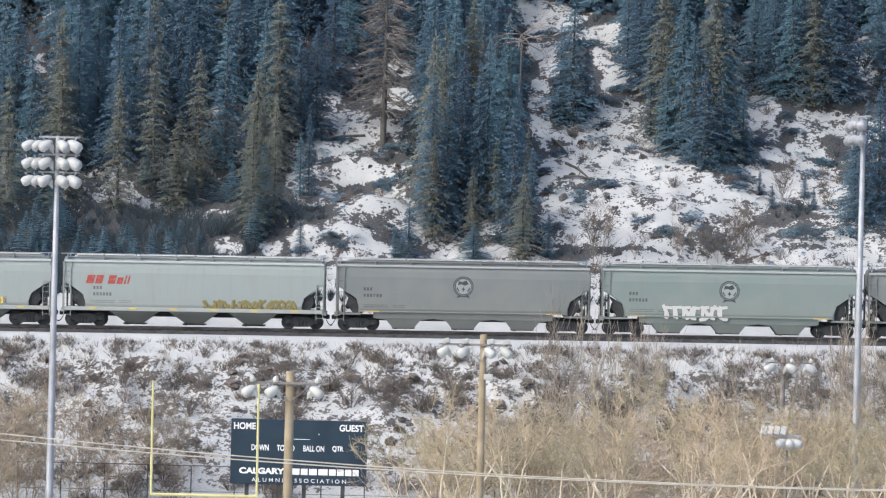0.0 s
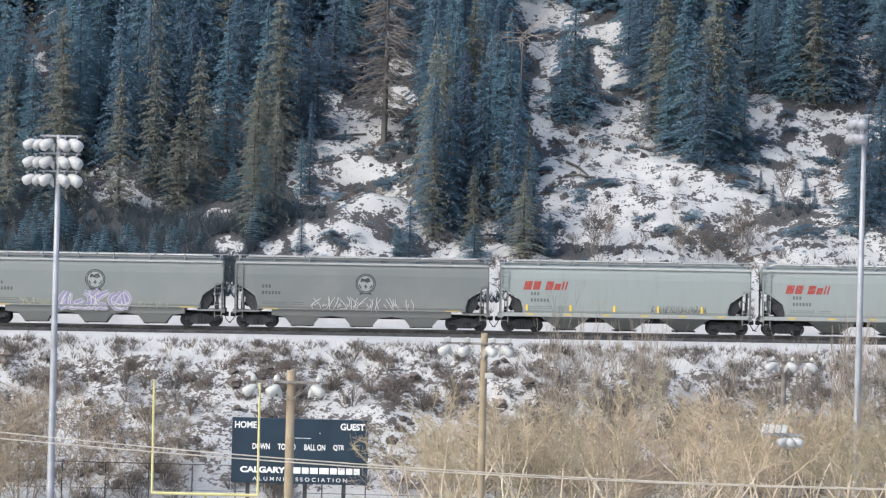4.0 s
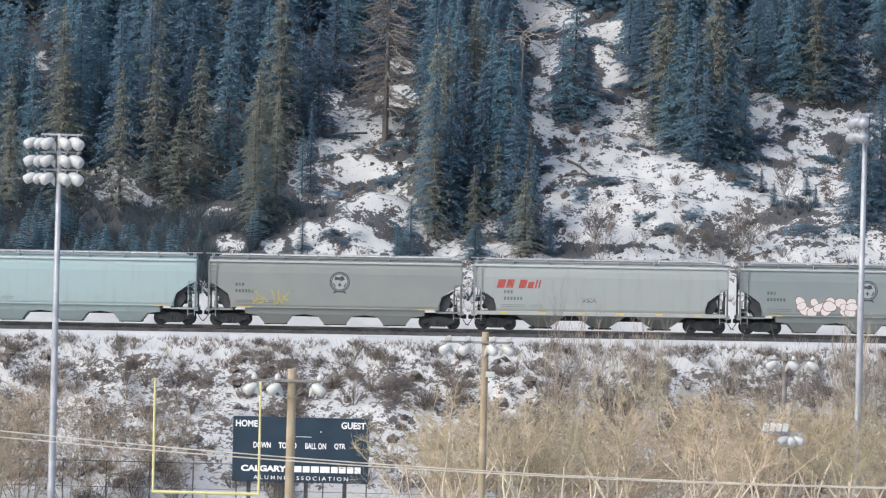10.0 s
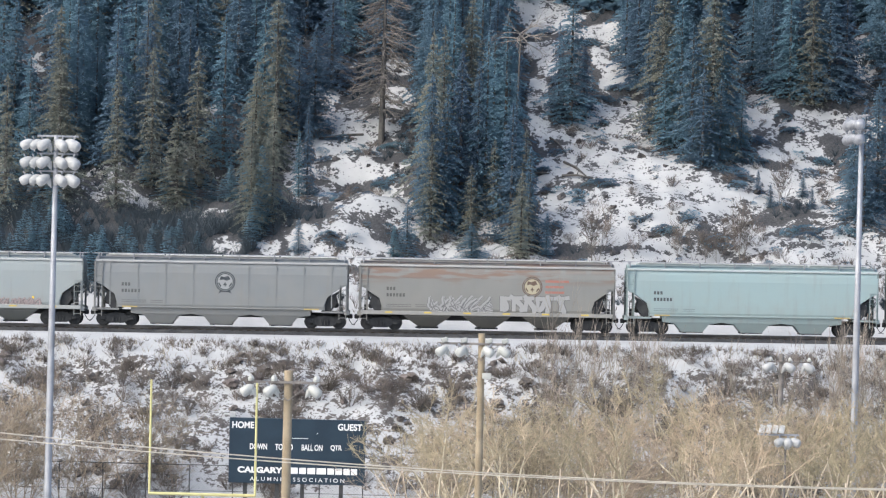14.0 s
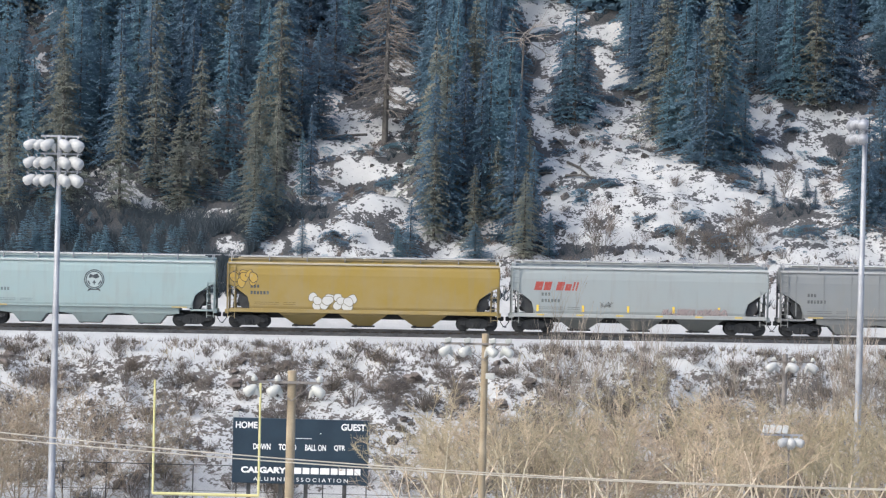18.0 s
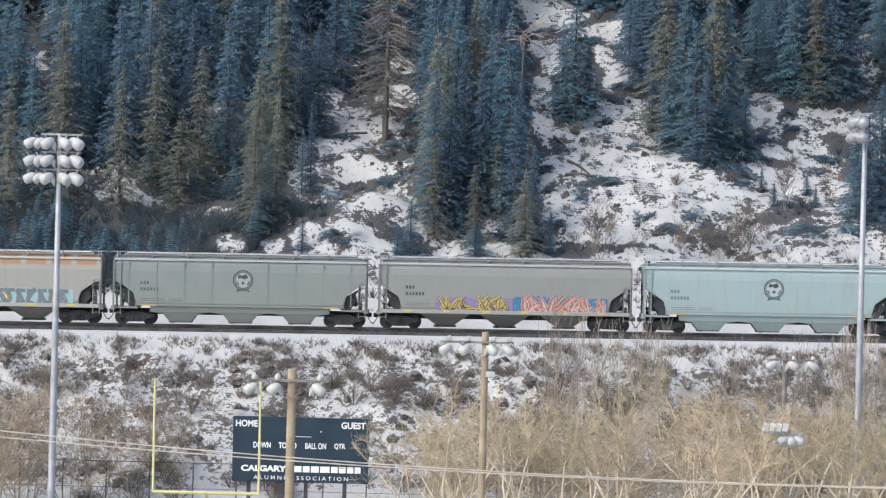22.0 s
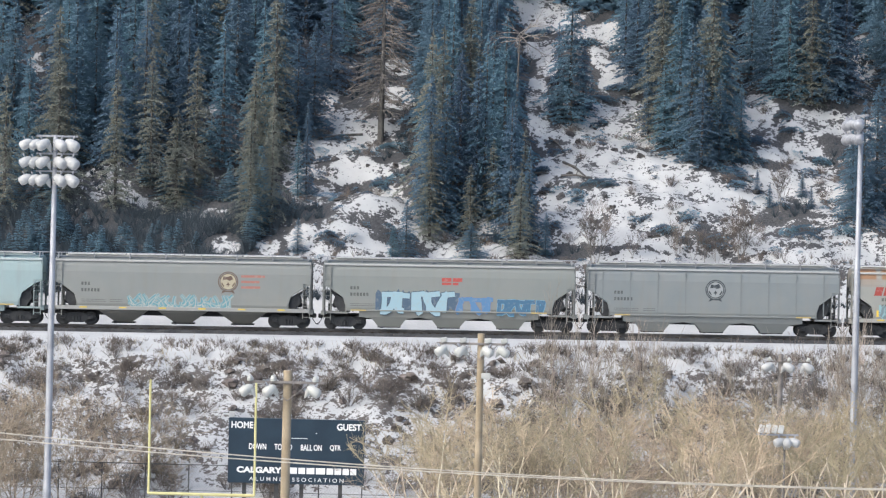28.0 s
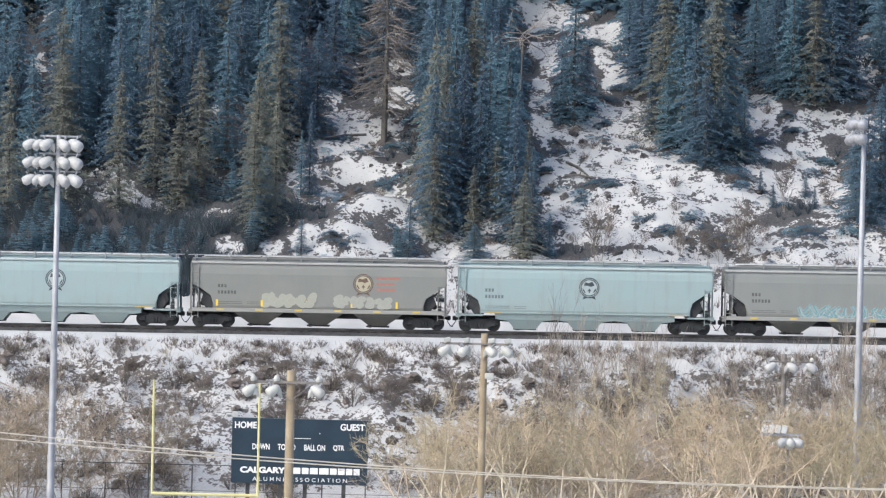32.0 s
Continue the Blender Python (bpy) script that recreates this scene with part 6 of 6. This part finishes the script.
def wood_pole(x, y, top, arm, lamps, label, r=0.17, mat=None, lamp=None, head=0.24, box=False):
    m = thing("field_light_pole", label, "light pole", "wooden light poles", at=pose(x, y, 0))
    part("pole", Geo().lathe((0, 0, -0.5), (0, 0, 1), [(0, r * 1.25), (top * 0.5, r * 1.08), (top + 0.90, r), (top + 0.93, r * 0.9)], 14), mat or POLE_WOOD, m, smooth=True)
    part("crossarm", Geo().box(arm[0], arm[1], -r - 0.08, -r, top - 0.08, top + 0.02, 0.01), DEADWOOD, m)
    for sx in (arm[0] * 0.6, arm[1] * 0.6):
        part("brace", Geo().tube((sx, -r - 0.05, top - 0.06), (0, -r - 0.02, top - 0.75), 0.018, None, 5), DEADWOOD, m)
    for dx, yaw in lamps:
        lamp_head(m, dx, -r - 0.2, top - 0.32, yaw, head, lamp or LAMP_GREY, -35)
        cap = "ballast_cap" if head > 0.3 or r > 0.16 else "ballast_box"
        part(cap, shared(cap, (lambda: Geo().box(-0.15, 0.15, -0.13, 0.13, 0, 0.22, 0.04)) if cap == "ballast_box" else lambda: Geo().lathe((0, 0, 0), (0.15, 0, 1), [(0, 0.12), (0.1, 0.13), (0.2, 0.07), (0.24, 0.03)], 8), LAMP_GREY), LAMP_GREY, m, "", pose(dx + 0.1, -r - 0.05, top + 0.01, 0, -14, 0))
    if box:
        part("junction_box", Geo().box(0.05, 0.45, -r - 0.16, -r + 0.02, top - 1.55, top - 1.3, 0.02), LAMP_GREY, m)
    return m


wood_pole(-5.85, 165, 11.52, (-1.5, 1.45), [(-1.55, 185), (-0.65, 195), (1.0, 350)], "weathered wooden pole with a crossarm of floodlights")
wood_pole(1.88, 185, 12.65, (-1.95, 1.25), [(-1.7, 200), (-0.85, 215), (0.25, 330), (0.95, 340)], "weathered wooden pole with four grey floodlights", 0.15, box=True)
wood_pole(20.55, 252.5, 10.15, (-0.95, 1.75), [(-0.75, 190), (0.4, 350), (1.55, 355)], "grey-brown pole with white floodlights among willows", 0.15, DEADWOOD, LAMP_WHITE, 0.31)


def box_light_pole():
    m = thing("stadium_light_pole", "short grey pole topped by white box floodlights", "light pole", at=pose(18.3, 221, 0))
    top = 7.25
    part("pole", Geo().lathe((0, 0, -0.5), (0, 0, 1), [(0, 0.07), (top + 0.2, 0.05)], 12), DEADWOOD, m, smooth=True)
    part("crossarm", Geo().box(-1.5, 0.7, -0.25, -0.15, top - 0.05, top + 0.05, 0.01), GALVANISED, m)
    for i in range(4):
        part("box_light", shared("box_light", lambda: Geo().box(-0.14, 0.14, -0.17, 0.17, 0.03, 0.46, 0.03), BOX_WHITE), BOX_WHITE, m, "", pose(-1.3 + i * 0.34, -0.2, top + 0.05, 0, 12, 0))
    for dx, yaw in ((-0.25, 200), (0.4, 340), (0.1, 270)):
        lamp_head(m, dx, -0.35, top - 0.35, yaw, 0.27, LAMP_WHITE, -20)


box_light_pole()


def lettering(text, x0, x1, z, y, parent, thick=0.0):
    """Words in the built-in font, fitted between x0 and x1 with their foot at z."""
    cu = bpy.data.curves.new("words", "FONT")
    cu.body, cu.offset = text, thick
    tmp = bpy.data.objects.new("words", cu)
    scene.collection.objects.link(tmp)
    bpy.context.view_layer.update()
    me = bpy.data.meshes.new_from_object(tmp.evaluated_get(bpy.context.evaluated_depsgraph_get()))
    bpy.data.objects.remove(tmp)
    xs = [v.co.x for v in me.vertices]
    zs = [v.co.y for v in me.vertices]
    return me, min(xs), max(xs), min(zs), max(zs)


def words(parent, text, x0, x1, z0, z1, y, thick=0.0):
    me, a, b, c, d = lettering(text, x0, x1, z0, y, parent, thick)
    for v in me.vertices:
        v.co = (x0 + (v.co.x - a) / (b - a) * (x1 - x0), y, z0 + (v.co.y - c) / (d - c) * (z1 - z0))
    me.materials.clear()
    me.materials.append(LETTER)
    part("lettering", me, LETTER, parent, "white lettering")


def scoreboard():
    m = thing("scoreboard", "dark blue-green football scoreboard with white lettering", "scoreboard", at=pose(0, 0, 0))
    part("panel", Geo().box(-12.28, -4.2, 249.75, 250.15, 2.22, 6.08, 0.03), BOARD_BLUE, m)
    for x in (-11.3, -9.4, -7.9, -5.6):
        part("post", Geo().box(x - 0.12, x + 0.12, 250.15, 250.4, -0.3, 5.8, 0.01), FENCE, m)
    y = 249.742
    words(m, "HOME", -12.12, -10.82, 5.46, 5.86, y, 0.028)
    words(m, "GUEST", -5.86, -4.42, 5.46, 5.86, y, 0.028)
    words(m, "DOWN", -11.05, -10.03, 4.22, 4.58, y, 0.024)
    words(m, "TO GO", -9.55, -8.5, 4.22, 4.58, y, 0.024)
    words(m, "BALL ON", -7.98, -6.74, 4.22, 4.58, y, 0.024)
    words(m, "QTR", -6.26, -5.6, 4.22, 4.58, y, 0.024)
    words(m, "CALGARY", -11.75, -9.05, 2.83, 3.2, y, 0.05)
    for x, w in ((-8.62, 0.45), (-8.09, 0.4), (-7.61, 0.47), (-7.06, 0.56), (-6.42, 0.4), (-5.95, 0.4), (-5.47, 0.38), (-5.02, 0.36)):
        part("name_bar", bars([(x, x + w, 2.83, 3.2)]), LETTER, m, "white bar of lettering", pose(0, y, 0))
    words(m, "A L U M N I   A S S O C I A T I O N", -11.0, -5.4, 2.37, 2.6, y, 0.004)
    part("clock_rule", bars([(-8.55, -7.6, 4.92, 4.95)]), LETTER, m, "", pose(0, y, 0))
    part("clock_dot", bars([(-7.1, -7.04, 5.22, 5.28)]), LETTER, m, "", pose(0, y, 0))
    part("horn_box", Geo().box(-12.3, -11.95, 249.85, 250.1, 6.08, 6.42, 0.02), LAMP_WHITE, m)
    part("horn_arm", Geo().pipe([(-12.15, 249.9, 6.25), (-12.6, 249.9, 6.28), (-12.72, 249.9, 6.0)], 0.07, 8), LAMP_WHITE, m)


scoreboard()


def goal():
    m = thing("goal_post", "yellow football goal posts with crossbar and stem", "goal posts", at=pose(0, 226, 0))
    for x in (-15.33, -9.66):
        part("upright", Geo().tube((x, 0, 3.0), (x - 0.03, 0, 9.12), 0.065, 0.06, 10), GOAL_YELLOW, m)
    part("crossbar", Geo().tube((-15.33, 0, 3.02), (-9.66, 0, 3.02), 0.085, None, 12), GOAL_YELLOW, m)
    stem = [(-12.5, 1.8, -0.4), (-12.5, 1.8, 1.5), (-12.5, 1.65, 2.1), (-12.5, 1.2, 2.6), (-12.5, 0.5, 2.9), (-12.5, 0, 3.02)]
    part("stem", Geo().pipe(stem, 0.09, 10), GOAL_YELLOW, m)


goal()


def chain_fence():
    m = thing("chain_link_fence", "tall dark chain-link fence at the foot of the bank", "fence", at=pose(0, 252.6, 0))
    x0, pitch, n, top = -35.55, 2.6, 16, 3.05
    post = Geo().tube((0, 0, -0.3), (0, 0, top), 0.036, None, 8).mesh("post", FENCE)
    for i in range(n):
        part("post", post, FENCE, m, at=pose(x0 + i * pitch, 0, 0))
    x1 = x0 + (n - 1) * pitch
    part("top_rail", Geo().tube((x0, 0, top), (x1, 0, top), 0.026, None, 7), FENCE, m)
    part("mid_rail", Geo().tube((x0, 0, 1.5), (x1, 0, 1.5), 0.016, None, 6), FENCE, m)
    g = Geo()
    s = 0.17
    k = 0
    while x0 + k * s < x1 + top:
        for sign in (1, -1):
            a = x0 + k * s
            p, q = ((a - top, 0.0), (a, top)) if sign > 0 else ((a, 0.0), (a - top, top))
            lo, hi = max(x0, min(p[0], q[0])), min(x1, max(p[0], q[0]))
            if hi - lo < 0.05:
                continue
            za, zb = (p[1] + (lo - p[0]) * (q[1] - p[1]) / (q[0] - p[0])), (p[1] + (hi - p[0]) * (q[1] - p[1]) / (q[0] - p[0]))
            g.tube((lo, 0.01 * sign, za), (hi, 0.01 * sign, zb), 0.0035, None, 3, False)
        k += 1
    part("mesh", g, FENCE, m)


chain_fence()


def power_line():
    m = thing("power_line", "two pale overhead cables between wooden poles", "power line")
    for z0, z1, sag in ((17.0, 14.66, 2.39), (16.42, 14.44, 2.03)):
        pts = []
        for i in range(41):
            t = i / 40
            pts.append((-30 + 60 * t, 75.0, z0 + (z1 - z0) * t - 4 * sag * t * (1 - t)))
        part("cable", Geo().pipe(pts, 0.0115, 6), CABLE, m)
    for x, top in ((-30, 17.1), (30, 14.75)):
        part("pole", Geo().lathe((x, 75.15, -0.5), (0, 0, 1), [(0, 0.17), (top + 0.9, 0.12)], 12), POLE_WOOD, m)
        part("insulator", Geo().lathe((x, 75.0, top - 0.45), (0, 0, 1), [(0, 0.03), (0.1, 0.06), (0.3, 0.05)], 8), LAMP_GREY, m)


power_line()

motions()
